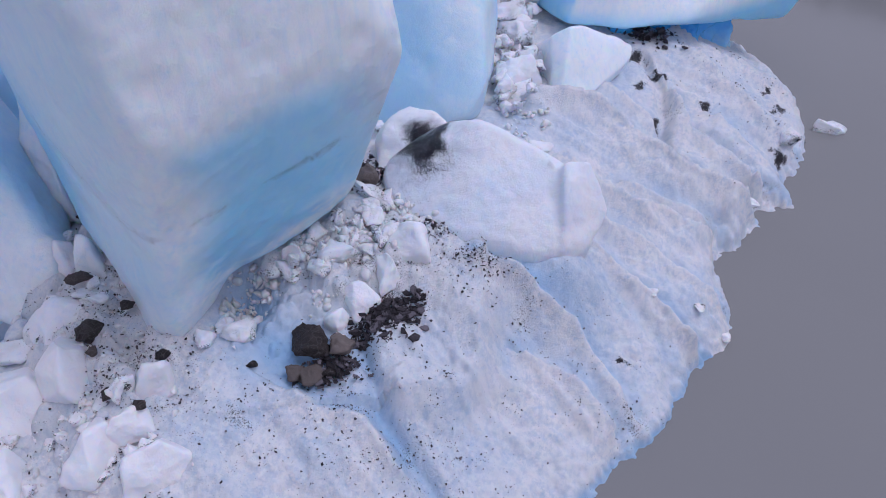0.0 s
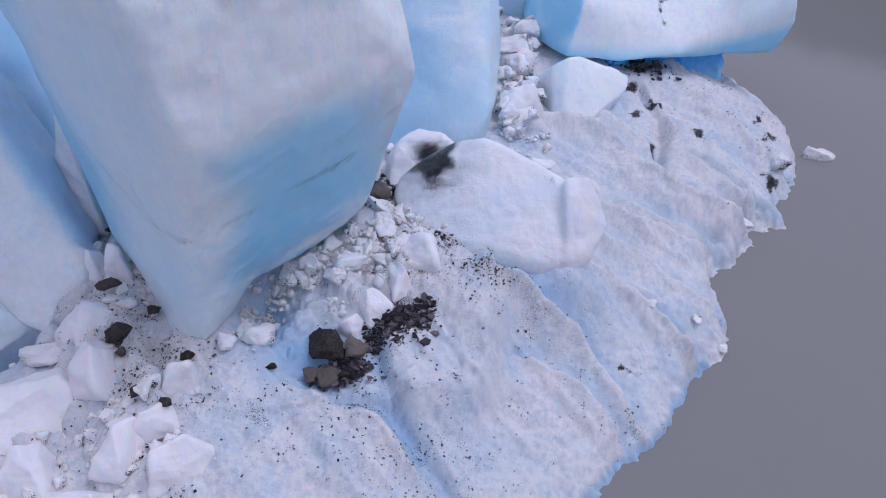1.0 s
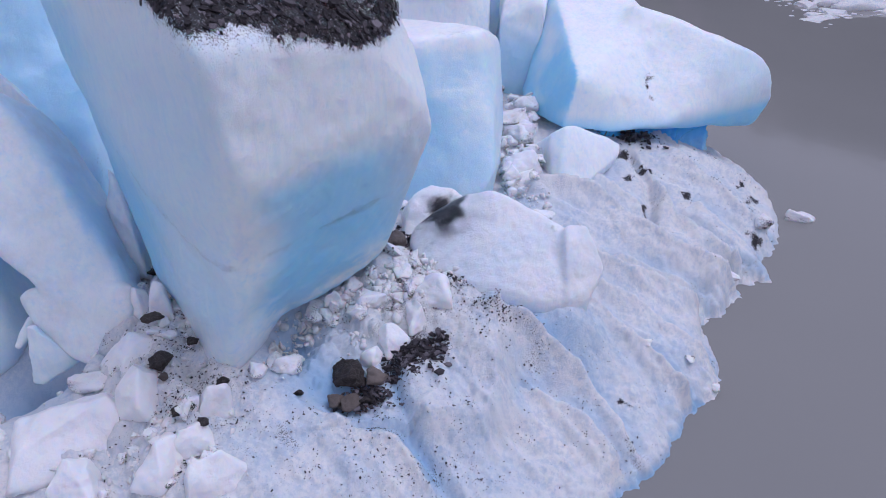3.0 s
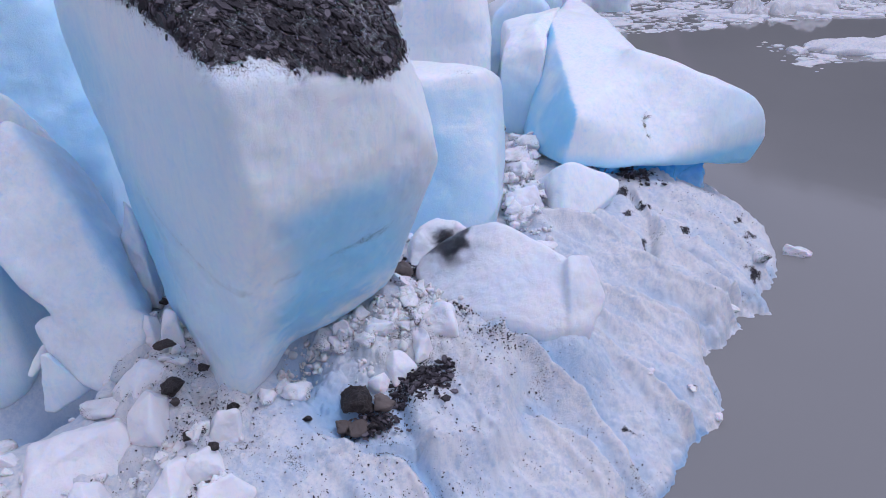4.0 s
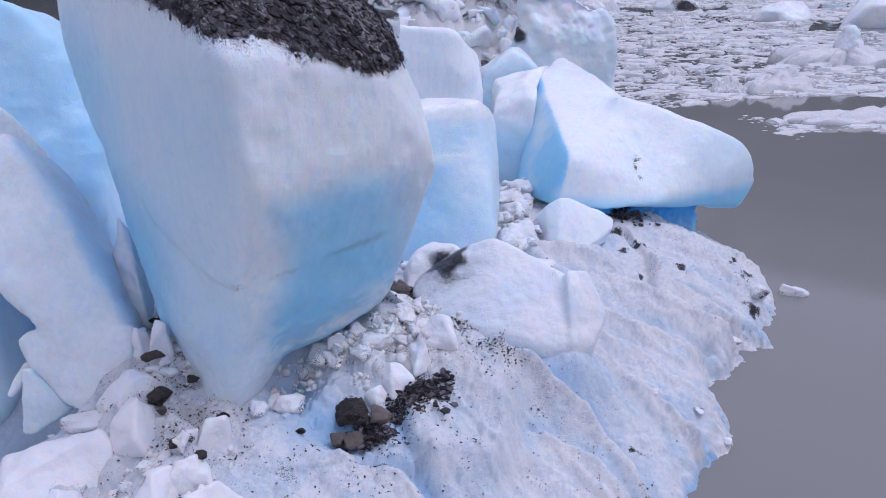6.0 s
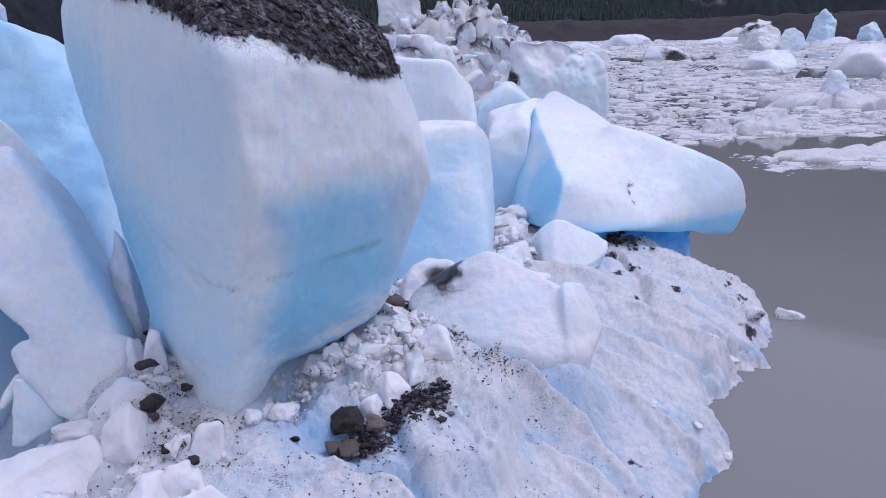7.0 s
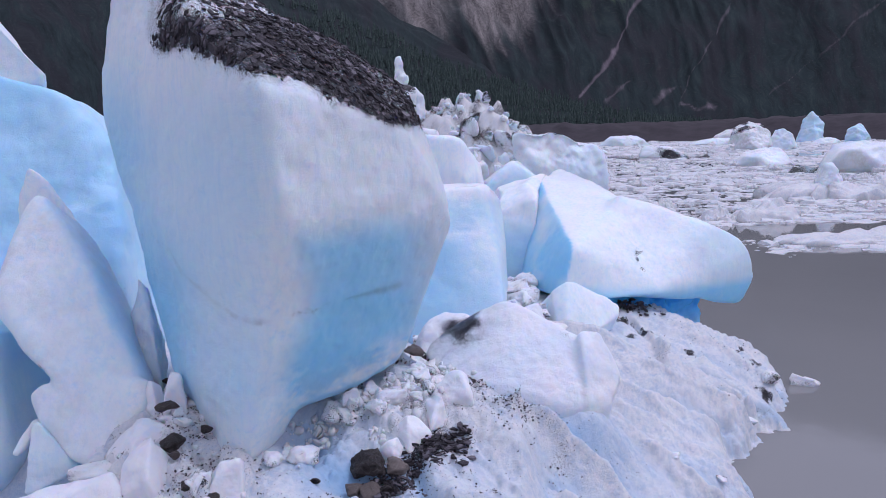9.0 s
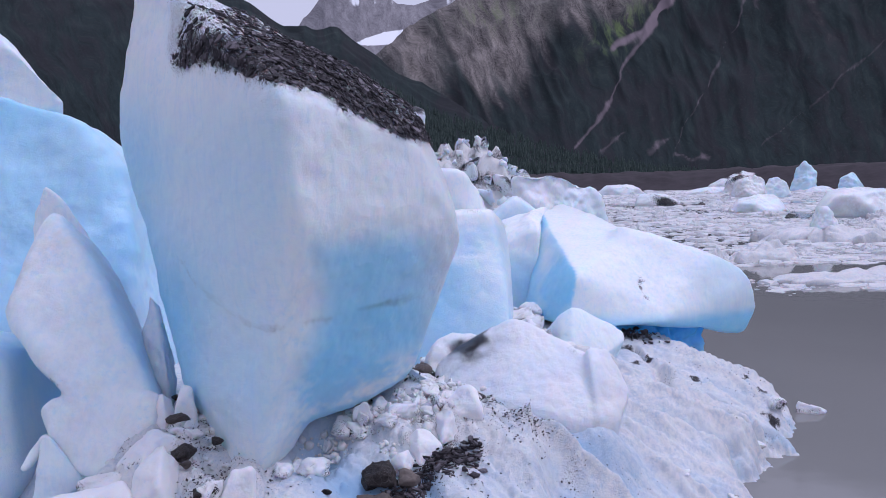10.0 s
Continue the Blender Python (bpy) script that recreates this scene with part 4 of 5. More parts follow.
def chute(az, el, points, width):
    """Closeness to a line of scree down the slope, in degrees."""
    best = np.full(len(az), 9.0)
    p = np.stack([az, el, 0 * az], 1)
    az, el = az + 0.20 * fbm(p, 0.7, 3, 5), el + 0.15 * fbm(p, 0.9, 2, 6)
    width = width * (0.8 + 0.6 * vnoise(p, 1.3, 8)) * (0.6 + 0.05 * el)
    for (a0, e0), (a1, e1) in zip(points, points[1:]):
        u = np.clip(((az - a0) * (a1 - a0) + (el - e0) * (e1 - e0)) / ((a1 - a0) ** 2 + (e1 - e0) ** 2), 0, 1)
        best = np.minimum(best, np.hypot(az - a0 - u * (a1 - a0), el - e0 - u * (e1 - e0)))
    return np.exp(-(best / width) ** 2)


polar_land("mountain_right", "steep dark mountainside with scree chutes and bare upper rock", np.arange(-9, 60, 0.10), np.arange(800, 2200, 7.0), right_height, {
    "bare": lambda a, e, v: 0.60 * smooth(3.2, 11.0, e - 0.55 * (a - 4) * (a > 4)) + 0.03 + 0.20 * ridge_noise(a + 0.45 * e, 0 * a + 900, 0.55, 210) * smooth(1.5, 5, e),
    "meadow": lambda a, e, v: 0.9 * np.exp(-(((a - 14.4 - 0.8 * (e - 11.4)) / 1.6) ** 2 + ((e - 11.6) / 1.8) ** 2)) + 0.6 * np.exp(-(((a - 4.5) / 3) ** 2 + ((e - 13.0) / 1.2) ** 2)),
    "scree": lambda a, e, v: 0.62 * chute(a, e, ((19.0, 14.5), (16.7, 11.2), (15.0, 9.05), (14.1, 6.5), (11.4, 2.9)), 0.27) + 0.75 * chute(a, e, ((19.6, 15.2), (17.2, 12.0), (14.2, 10.3)), 0.36)
    + 0.45 * chute(a, e, ((35, 12), (31, 8.0), (28.2, 5.56), (25, 2.8)), 0.20) + 0.50 * chute(a, e, ((14.8, 3.9), (13.4, 2.7)), 0.55) + 0.50 * chute(a, e, ((24, 14), (21, 7), (18.6, 2.6)), 0.14)
    + 0.48 * chute(a, e, ((18.3, 3.5), (17.0, 2.5)), 0.5) + 0.50 * chute(a, e, ((18.6, 2.2), (21.2, 1.9)), 0.5) + 0.45 * chute(a, e, ((25.2, 14.5), (24.2, 12.3)), 0.4)}, "mountain")


def left_height(az, q, x, y):
    top = np.interp(az, (-100, -45, -30, -20, -14, -11.5, -8, -5.5, -2.9, 1.5, 8, 15, 21, 25), (13, 16, 15.5, 15, 13.4, 12.0, 11.9, 10.5, 8.8, 6.4, 3.9, 2.2, 0.9, 0.1))
    u = np.clip((q - 560) / 640, 0, 1.1)
    return 1200 * np.tan(np.radians(top)) * u ** 0.9 + u * (9 * ridge_noise(az, q, 0.2, 300) + 3 * vnoise(np.stack([x, y, 0 * x], 1), 0.03, 9)) * np.clip(top / 6, 0, 1) - 2


polar_land("mountain_left", "dark forested hillside sloping down to the far shore", np.arange(-100, 25.1, 0.2), np.arange(560, 1260, 8.0), left_height,
           {"bare": lambda a, e, v: 0.0 * a, "meadow": lambda a, e, v: 0.0 * a}, "mountain")


def peak_height(az, q, x, y):
    top = np.interp(az, (-16, -12, -8.3, -7.0, -5.5, -4.2, -2.6, -1.2, 0.5, 3, 6, 10), (7, 10, 13.5, 14.4, 15.0, 14.3, 13.2, 13.2, 14.0, 14.6, 14, 10))
    u = np.clip((q - 2900) / 1300, 0, 1.05)
    return 4200 * np.tan(np.radians(top)) * u ** 0.8 + u * (80 - 45 * u) * ridge_noise(az, q * 0.4, 0.28, 400)


polar_land("mountain_far", "grey rocky peak with snow gullies and a small hanging glacier", np.arange(-16, 10, 0.08), np.arange(2900, 4270, 18.0), peak_height,
           {"bare": lambda a, e, v: 1.0 + 0 * a,
            "snow": lambda a, e, v: 0.95 * np.exp(-(((a + 3.8) / 2.6) ** 2 + ((e - 11.2 - 0.16 * (a + 4)) / (0.55 + 0.1 * (a + 4))) ** 2)) + 0.30 * smooth(12.2, 14, e) * (1 + vnoise(np.stack([a * 3, e * 0.8, 0 * a], 1), 1.0, 4))}, "mountain", PEAK)


def bank_height(az, q, x, y):
    u = (q - 430) / 60
    top = np.interp(az, (0, 7, 20, 26, 33, 60), (10.5, 11.5, 12.0, 14.0, 15.5, 12))
    return (top + 1.6 * vnoise(np.stack([az * 0.9, 0 * az, q * 0.03], 1), 1.0, 7) + 0.5 * vnoise(np.stack([x, y, 0 * x], 1), 0.25, 8)) * smooth(-0.3, 0.75, u) - 0.8


polar_land("far_shore", "bare brown moraine bank along the far shore", np.arange(-20, 60, 0.12), np.arange(410, 580, 5.0), bank_height, {}, "lake shore", GRAVEL)


def make_trees():
    """The conifer wood on the far hillside, as tiers of ragged cones."""
    rng = np.random.default_rng(5)
    n = 5200
    az = rng.uniform(-13, 21, n)
    q = 565 + 420 * rng.random(n) ** 1.3
    a = np.radians(az)
    x, y = q * np.sin(a), q * np.cos(a)
    keep = vnoise(np.stack([x, y, 0 * x], 1), 0.018, 3) > -0.35
    az, q, x, y = az[keep], q[keep], x[keep], y[keep]
    z = left_height(az, q, x, y)
    h = rng.uniform(5, 13, len(x))
    V, F = [], []
    count = 0
    for k in range(len(x)):
        for lo, hi, w in ((0.05, 0.6, 0.20), (0.35, 0.82, 0.15), (0.62, 1.0, 0.09)):
            m = 6
            ang = np.arange(m) * 2 * np.pi / m + rng.uniform(0, 6)
            rad = h[k] * w * rng.uniform(0.65, 1.25, m)
            ring = np.stack([x[k] + rad * np.cos(ang), y[k] + rad * np.sin(ang), z[k] + h[k] * lo + rng.uniform(-0.3, 0.3, m)], 1)
            V.append(np.vstack([ring, [[x[k], y[k], z[k] + h[k] * hi]]]))
            F.append(np.array([[count + j, count + (j + 1) % m, count + m] for j in range(m)]))
            count += m + 1
    me = mesh_from("conifers", np.vstack(V), np.vstack(F), NEEDLES, False)
    return tagged(new("conifer_wood", me), "dark green conifer wood on the far hillside", "trees", kind="stuff")


make_trees()


# ---- the lake's ice ----
def floe_mesh(seed, thick, bumpy):
    rng = np.random.default_rng(seed)
    d, f = ball(5)
    ang = np.arctan2(d[:, 1], d[:, 0])
    out = 1 + sum(rng.uniform(0.08, 0.30) / (k ** 0.5) * np.cos(k * ang + rng.uniform(0, 6)) for k in (2, 3, 5, 7, 11, 17, 23))
    v = d * np.stack([out, out, np.full(len(d), thick)], 1)
    v[:, :2] *= 0.5 / np.abs(v[:, :2]).max()
    up = v[:, 2] > 0
    v[up, 2] = thick * (d[up, 2] ** 0.45) * (0.15 + 0.55 * np.abs(d[up, 2]) + bumpy * fbm(v[up] + seed, 5.0, 4, seed))
    v[~up, 2] *= 0.35
    me = mesh_from("ice_floe", v, f, FIRN)
    attribute(me, "silt_and_shade", np.clip(0.25 + 0.5 * fbm(v, 2.0, 2, seed + 4), 0, 1) * 0.5)
    return me


FLOES = [floe_mesh(500 + k, 0.10 + 0.025 * (k % 3), 0.48 + 0.12 * (k % 3)) for k in range(7)]


def floe(x, y, long, wide, high, turn=0.0, kind=0, label="flat white ice floe drifting on the lake"):
    ob = new("ice_floe", FLOES[kind % 7])
    ob.location = (x, y, 0.0)
    ob.rotation_euler = (0, 0, radians(turn))
    ob.scale = (long, wide, high / 0.12)
    return tagged(ob, label, "ice floe", "floes on the lake")


floe(31.2, 47.8, 15.5, 6.0, 1.25, 4, 0, "long low ice floe with a slushy rim in the lake")
floe(39.5, 49.5, 9, 4, 1.2, -8, 4)
floe(29.8, 61.5, 11.0, 6.0, 1.5, 10, 1, "humped white ice floe drifting on the lake")
floe(24.6, 60.0, 3.6, 3.0, 0.9, 0, 2)
floe(45.0, 79.0, 20, 8.5, 2.8, 5, 3, "broad white ice floe carrying a lump of ice")
floe(44.0, 63.0, 7, 3.5, 0.9, -4, 6, "dirty low ice floe drifting on the lake")
rng = np.random.default_rng(77)
for k in range(120):
    r = 66 + 330 * rng.random() ** 1.5
    a = radians(rng.uniform(6.5, 37))
    s = rng.uniform(1.3, 4.2) * (0.75 + r / 260)
    floe(r * math.sin(a), r * math.cos(a), s, s * rng.uniform(0.45, 0.8), s * rng.uniform(0.10, 0.26), rng.uniform(-25, 25), int(rng.integers(7)))


def make_brash():
    """Loose brash ice between the floes."""
    rng = np.random.default_rng(9)
    n = 21000
    r = 50 + 400 * rng.random(n) ** 1.35
    az = rng.uniform(4, 38, n)
    a = np.radians(az)
    x, y = r * np.sin(a), r * np.cos(a)
    edge = 54 + 6 * vnoise(np.stack([x, y, 0 * x], 1), 0.07, 31) + 0.15 * (x - 20)
    lead = vnoise(np.stack([x * 0.5, y, 0 * x], 1), 0.045, 32) < 0.55
    keep = (y > edge) & lead
    u, w = rng.uniform(21, 37, 150), 46.0 + 1.6 * rng.normal(size=150)
    x, y = np.concatenate([x[keep], u]), np.concatenate([y[keep], w])
    r = np.hypot(x, y)
    s = np.minimum(0.13 * (1 - rng.random(len(x))) ** -0.7, 1.3) * (0.75 + r / 170)
    V, F, count, m = [], [], 0, 9
    base = np.arange(m) * 2 * np.pi / m
    side = np.array([[j, (j + 1) % m, m + (j + 1) % m, m + j] for j in range(m)])
    tri = np.vstack([side[:, [0, 1, 2]], side[:, [0, 2, 3]], [[m, m + j, m + j + 1] for j in range(1, m - 1)]])
    for k in range(len(x)):
        ang = base + rng.uniform(-0.3, 0.3, m)
        rad = s[k] * rng.uniform(0.45, 1.2, m)
        c, d = rad * np.cos(ang) * rng.uniform(0.8, 1.5), rad * np.sin(ang) * 0.75
        h = s[k] * rng.uniform(0.05, 0.24)
        top = h * rng.uniform(0.35, 1.2, m)
        V.append(np.vstack([np.stack([x[k] + c, y[k] + d, np.full(m, -0.05)], 1), np.stack([x[k] + 0.8 * c, y[k] + 0.8 * d, top], 1)]))
        F.append(tri + count)
        count += 2 * m
    me = mesh_from("brash", np.vstack(V), np.vstack(F), FIRN, False)
    return tagged(new("brash_ice", me), "loose white brash ice crowding the lake", "brash ice", kind="stuff")


make_brash()


def berg(label, x, y, wide, deep, high, seed, peak=0.0, silt_and_shade=0.3, clear=0.1, sink=0.4, dirt=0.0):
    """An iceberg from random corners on a squashed dome, its foot under water."""
    rng = np.random.default_rng(seed)
    pts = []
    for k in range(10):
        a, u = rng.uniform(0, 6.283), rng.random()
        pts.append((x + wide / 2 * math.cos(a) * (1 - 0.55 * u) + peak * u * wide, y + deep / 2 * math.sin(a) * (1 - 0.5 * u), high * u ** 0.8))
    pts += [(x + peak * wide, y, high), (x - wide / 2, y, -sink), (x + wide / 2, y, -sink), (x, y - deep / 2, -sink), (x, y + deep / 2, -sink)]
    q = high / 7
    return ice_block(label, pts, 5, 26, seed=seed, rough=((2.2 * q, 0.28 * q), (0.8 * q, 0.12 * q)), silt_and_shade=lambda v, n: silt_and_shade + 0.3 * fbm(v, 0.3, 2, seed), clear=lambda v, n: clear + 0.15 * fbm(v, 0.4, 2, seed + 1), dirt=lambda v, n: dirt * (0.6 + 1.2 * fbm(v, 0.12, 3, seed + 2)) + 0 * v[:, 0], name="iceberg")[0]


berg("pointed blue iceberg near the far shore", 185, 352, 15, 12, 15.5, 801, 0.05, 0.0, 0.45)
berg("small blue iceberg near the far shore", 205, 345, 14, 10, 9, 802, 0, 0.0, 0.45)
berg("grey silty iceberg among the floes", 112, 250, 15, 12, 8.5, 803, 0.1, 0.9, 0)
berg("pale iceberg among the floes", 123, 252, 12, 10, 7.5, 804, 0, 0.1, 0.2)
berg("broad white iceberg with grey undersides", 82, 131, 22, 14, 5.6, 805, -0.1, 0.35, 0.05)
berg("low white iceberg among the floes", 70, 150, 14, 10, 4.0, 806, 0, 0.3, 0.05)
berg("lump of ice on the broad floe", 45.6, 79.5, 4.2, 3.5, 4.2, 807, 0, 0.4, 0.05)
berg("low silty iceberg in the brash", 40, 190, 13, 9, 4.0, 808, 0, 0.8, 0, dirt=0.5)
berg("dark dirt-covered iceberg by the far shore", 142, 320, 22, 14, 8.5, 809, -0.1, 0.8, 0, dirt=1.2)
berg("dark dirt-covered ice ridge under the far bank", 160, 375, 34, 16, 11, 810, 0.1, 0.9, 0, dirt=1.3)
berg("low ice ridge streaked with black dirt in the brash", 66, 205, 16, 9, 3.2, 811, -0.2, 0.6, 0, dirt=0.8)
for k, (x, y, w, h) in enumerate(((60, 300, 16, 6), (95, 330, 18, 7), (135, 330, 14, 6), (160, 300, 15, 7), (220, 300, 20, 9), (30, 260, 12, 4), (62, 240, 10, 3.5), (150, 215, 14, 6), (110, 180, 10, 3.5))):
    berg("weathered white iceberg among the floes", x + 9 * math.sin(5 * k), y, w * (1.0 + 0.5 * (k % 3)), w * 0.7, h * (0.45, 0.7, 0.55)[k % 3], 820 + k, 0, 0.35, 0.1)

# ---- heap of broken ice behind the blocks ----
ice_block("slender ice pinnacle standing on the heap", ((-5.25, 75, 16.7), (-4.9, 75, 16.5), (-5.7, 74.8, 14.6), (-4.3, 74.8, 14.4), (-5.9, 75, 12.5), (-3.9, 75, 12.5), (-5.6, 76.4, 12.5), (-4.2, 76.4, 12.5), (-5.0, 76.2, 15)), 5, 26, seed=71,
          name="ice_spire", rough=((0.9, 0.22), (0.3, 0.06)))
ice_block("tall cracked block of ice bearing the pinnacle", ((-6.7, 74.6, 13.2), (-5.6, 74.4, 13.6), (-3.6, 74.6, 13.5), (-2.5, 75, 12.2), (-6.9, 74.4, 8), (-2.2, 74.4, 7), (-6.5, 77.5, 13), (-2.8, 77.5, 12), (-6.8, 78, 7), (-2.2, 78, 7)), 5, 26, seed=72,
          rough=((1.4, 0.30), (0.4, 0.08)), silt_and_shade=lambda v, n: 0.3 + 0 * v[:, 0])


def heap_z(x, y):
    p = np.stack([x, y, 0 * x], 1)
    crest = np.interp(x, (-13, -8, -4, 0, 3, 6.4, 8.2, 9.8, 12), (2, 9.5, 11.6, 12.6, 12.8, 11.6, 10.4, 8.0, 0.5))
    return crest * np.exp(-((y - 76) / 9.5) ** 2) * (0.92 + 0.10 * fbm(p, 0.5, 3, 63)) + 0.8 * fbm(p, 0.7, 4, 64) - 0.6


def make_heap():
    X, Y = np.meshgrid(np.arange(-14, 15.1, 0.3), np.arange(58, 96, 0.3))
    x, y = X.ravel(), Y.ravel()
    v = np.stack([x, y, heap_z(x, y)], 1)
    nx, ny = X.shape[1], X.shape[0]
    i = (np.arange(ny - 1)[:, None] * nx + np.arange(nx - 1)[None]).ravel()
    me = mesh_from("ice_heap", v, np.stack([i, i + 1, i + nx + 1, i + nx], 1), FIRN)
    attribute(me, "silt_and_shade", np.full(len(v), 0.7))
    attribute(me, "dirt", np.clip(0.50 + 0.9 * fbm(v, 0.5, 4, 62) + 0.2 * smooth(1, 6, x), 0, 0.78) * smooth(4, 8, v[:, 2]))
    tagged(new("ice_heap", me), "dirty mound of crushed ice under the broken blocks", "ice heap")


make_heap()
rng = np.random.default_rng(31)
for k in range(190):
    x = rng.uniform(-10, 10.5)
    y = rng.uniform(63, 82)
    s = 0.7 * 4.2 ** (rng.random() ** 1.7)
    z = float(heap_z(np.array([x]), np.array([y]))[0]) + 0.12 * s
    pts = [(x + s * rng.uniform(-0.6, 0.6), y + s * rng.uniform(-0.6, 0.6), z + s * rng.uniform(-0.55, 0.55)) for j in range(12)]
    grit = 1.0 if rng.random() < (0.75 if x > 1 and z > 7 else 0.4) else 0.4 * rng.random()
    ice_block("jumbled block of dirty broken ice in the heap" if grit > 0.9 else "jumbled block of broken white ice in the heap", pts, 3, 16, seed=900 + k, rough=((0.9, 0.12), (0.25, 0.03)),
              clear=lambda v, n, c=rng.uniform(-0.4, 0.3): c + 0 * v[:, 0], dirt=lambda v, n, g=grit: (0.75 * g + 0.5 * fbm(v, 0.9, 3, 2)) * (0.45 + 0.55 * smooth(-0.2, 0.4, n[:, 2])), silt_and_shade=lambda v, n: 0.4 + 0 * v[:, 0], group="blocks of the ice heap")
for k in range(44):
    y = rng.uniform(29, 64)
    x = rng.uniform(-5, 4.5 + 0.13 * y)
    s = rng.uniform(0.9, 2.6)
    z = (float(ground_z(x, y)[0]) if y < 43 else 0.2) + 0.25 * s
    pts = [(x + s * rng.uniform(-0.6, 0.6), y + s * rng.uniform(-0.6, 0.6), z + s * rng.uniform(-0.5, 0.6)) for j in range(13)]
    ice_block("broken white ice block behind the big block", pts, 4, 18, seed=960 + k, rough=((0.8, 0.08), (0.2, 0.02)), silt_and_shade=lambda v, n, c=rng.uniform(-0.2, 0.7): c + 0 * v[:, 0], clear=lambda v, n, c=rng.uniform(-0.1, 0.5): c + 0 * v[:, 0],
              dirt=lambda v, n, c=rng.uniform(-0.3, 0.55): c + 0.7 * fbm(v, 0.6, 3, 3), group="broken blocks behind")

# ---- rubble: chunks of ice ----
def chunk_mesh(seed):
    rng = np.random.default_rng(seed)
    pts = rng.normal(size=(11, 3))
    pts = 0.5 * pts / np.linalg.norm(pts, axis=1, keepdims=True) * rng.uniform(0.75, 1.0, (11, 1))
    v, f = faceted([tuple(q) for q in pts], 4, 9 + 3.0 * (seed % 4), rough=((0.5, 0.06), (0.2, 0.03), (0.08, 0.008)), seed=seed)
    v = v / (v.max(axis=0) - v.min(axis=0))
    v = v - (v.max(axis=0) + v.min(axis=0)) / 2
    me = mesh_from("ice_chunk", v, f, CAP)
    attribute(me, "silt_and_shade", np.clip(0.45 + 0.5 * fbm(v, 2.0, 2, seed), 0, 1))
    attribute(me, "dirt", np.clip(0.26 + 0.6 * fbm(v, 1.6, 2, seed + 9), 0, 0.8))
    return me


CHUNKS = [chunk_mesh(1200 + k) for k in range(14)]


def chunk(x, y, long, wide, high, turn=0.0, tip=0.0, kind=0, lift=0.0, label="loose chunk of white ice on the apron", z=None):
    ob = new("ice_chunk", CHUNKS[kind % 14])
    z = float(ground_z(x, y)[0]) if z is None else z
    ob.location = (x, y, z + high * 0.26 + lift)
    ob.rotation_euler = (radians(tip), radians(tip * 0.6), radians(turn))
    ob.scale = (long, wide, high)
    return tagged(ob, label, "ice chunk", "ice rubble")


BIG = "large rounded lump of white ice in the rubble"


def lump(x, y, long, wide, high, turn, lean, seed):
    """A big broken lump with a narrower, leaning top."""
    rng = np.random.default_rng(seed)
    ca, sa = math.cos(radians(turn)), math.sin(radians(turn))
    z = float(ground_z(x, y)[0]) - 0.25
    pts = []
    for u, w, q in ((-0.5, -0.5, 0), (0.5, -0.45, 0), (0.5, 0.5, 0), (-0.5, 0.5, 0), (-0.42, -0.25, 0.62), (0.44, -0.34, 0.5), (0.36, 0.3, 0.8), (-0.1, 0.1, 1.0), (0.22, -0.05, 1.0), (-0.35, 0.35, 0.7)):
        u, w = (u + 0.08 * rng.normal()) * long + lean * q, (w + 0.08 * rng.normal()) * wide
        pts.append((x + u * ca - w * sa, y + u * sa + w * ca, z + (high + 0.25) * q * rng.uniform(0.9, 1.08)))
    return ice_block(BIG, pts, 5, 15, seed=seed, rough=((0.7, 0.06), (0.2, 0.015)), name="ice_lump", material=CAP, group="large lumps of the rubble")


lump(-7.45, 6.15, 2.2, 1.3, 0.72, 24, 0.2, 1301)
lump(-6.2, 6.75, 0.75, 1.2, 0.75, -8, 0.0, 1302)
lump(-6.0, 4.75, 1.2, 0.85, 0.6, 5, 0.1, 1303)
lump(-4.7, 5.5, 1.25, 0.55, 0.5, 38, 0.1, 1304)
lump(-5.5, 5.65, 0.5, 0.95, 0.5, -14, 0.0, 1305)
lump(-5.1, 6.0, 0.7, 0.5, 0.35, 30, 0.0, 1306)
lump(-4.85, 6.68, 0.62, 0.42, 0.42, 20, 0.1, 1307)
lump(-6.33, 8.62, 0.42, 0.5, 0.75, 10, 0.0, 1308)
lump(-6.85, 8.75, 0.4, 0.45, 0.55, -20, 0.0, 1309)
lump(-6.9, 5.2, 0.7, 0.9, 0.6, 10, 0.0, 1310)
lump(-6.5, 7.6, 0.9, 0.8, 0.4, 40, 0.0, 1311)
lump(-1.3, 8.95, 0.36, 0.80, 0.36, 24, 0.05, 1312)
lump(-0.85, 9.4, 0.80, 0.70, 0.38, -10, 0.0, 1313)
lump(-1.7, 8.5, 0.50, 0.55, 0.34, 30, 0.0, 1314)
lump(-2.05, 8.15, 0.40, 0.36, 0.26, 60, 0.0, 1315)
chunk(-7.3, 7.3, 1.1, 0.55, 0.4, 8, 0, 9)
chunk(-3.69, 7.74, 0.66, 0.42, 0.42, 18, 6, 11, label="angular bright white ice chunk at the tower's foot")
chunk(-4.26, 7.55, 0.42, 0.34, 0.3, 0, 0, 12)
chunk(-4.0, 7.95, 0.4, 0.3, 0.3, 40, 0, 5)
chunk(-2.05, 7.82, 0.32, 0.22, 0.2, 10, 0, 13)
chunk(-0.8, 9.95, 0.58, 0.28, 0.26, -18, 0, 1)
chunk(-1.7, 10.55, 0.75, 0.32, 0.34, -36, 12, 2)
chunk(-2.37, 9.2, 0.25, 0.3, 0.5, 0, 0, 3)
chunk(-2.9, 9.1, 0.35, 0.35, 0.5, 50, 0, 4)
chunk(5.36, 12.47, 0.50, 0.42, 0.40, 10, 0, 6)
chunk(7.24, 14.12, 0.95, 0.34, 0.16, -42, 6, 7, label="thin flat ice flake lying at the waterline")
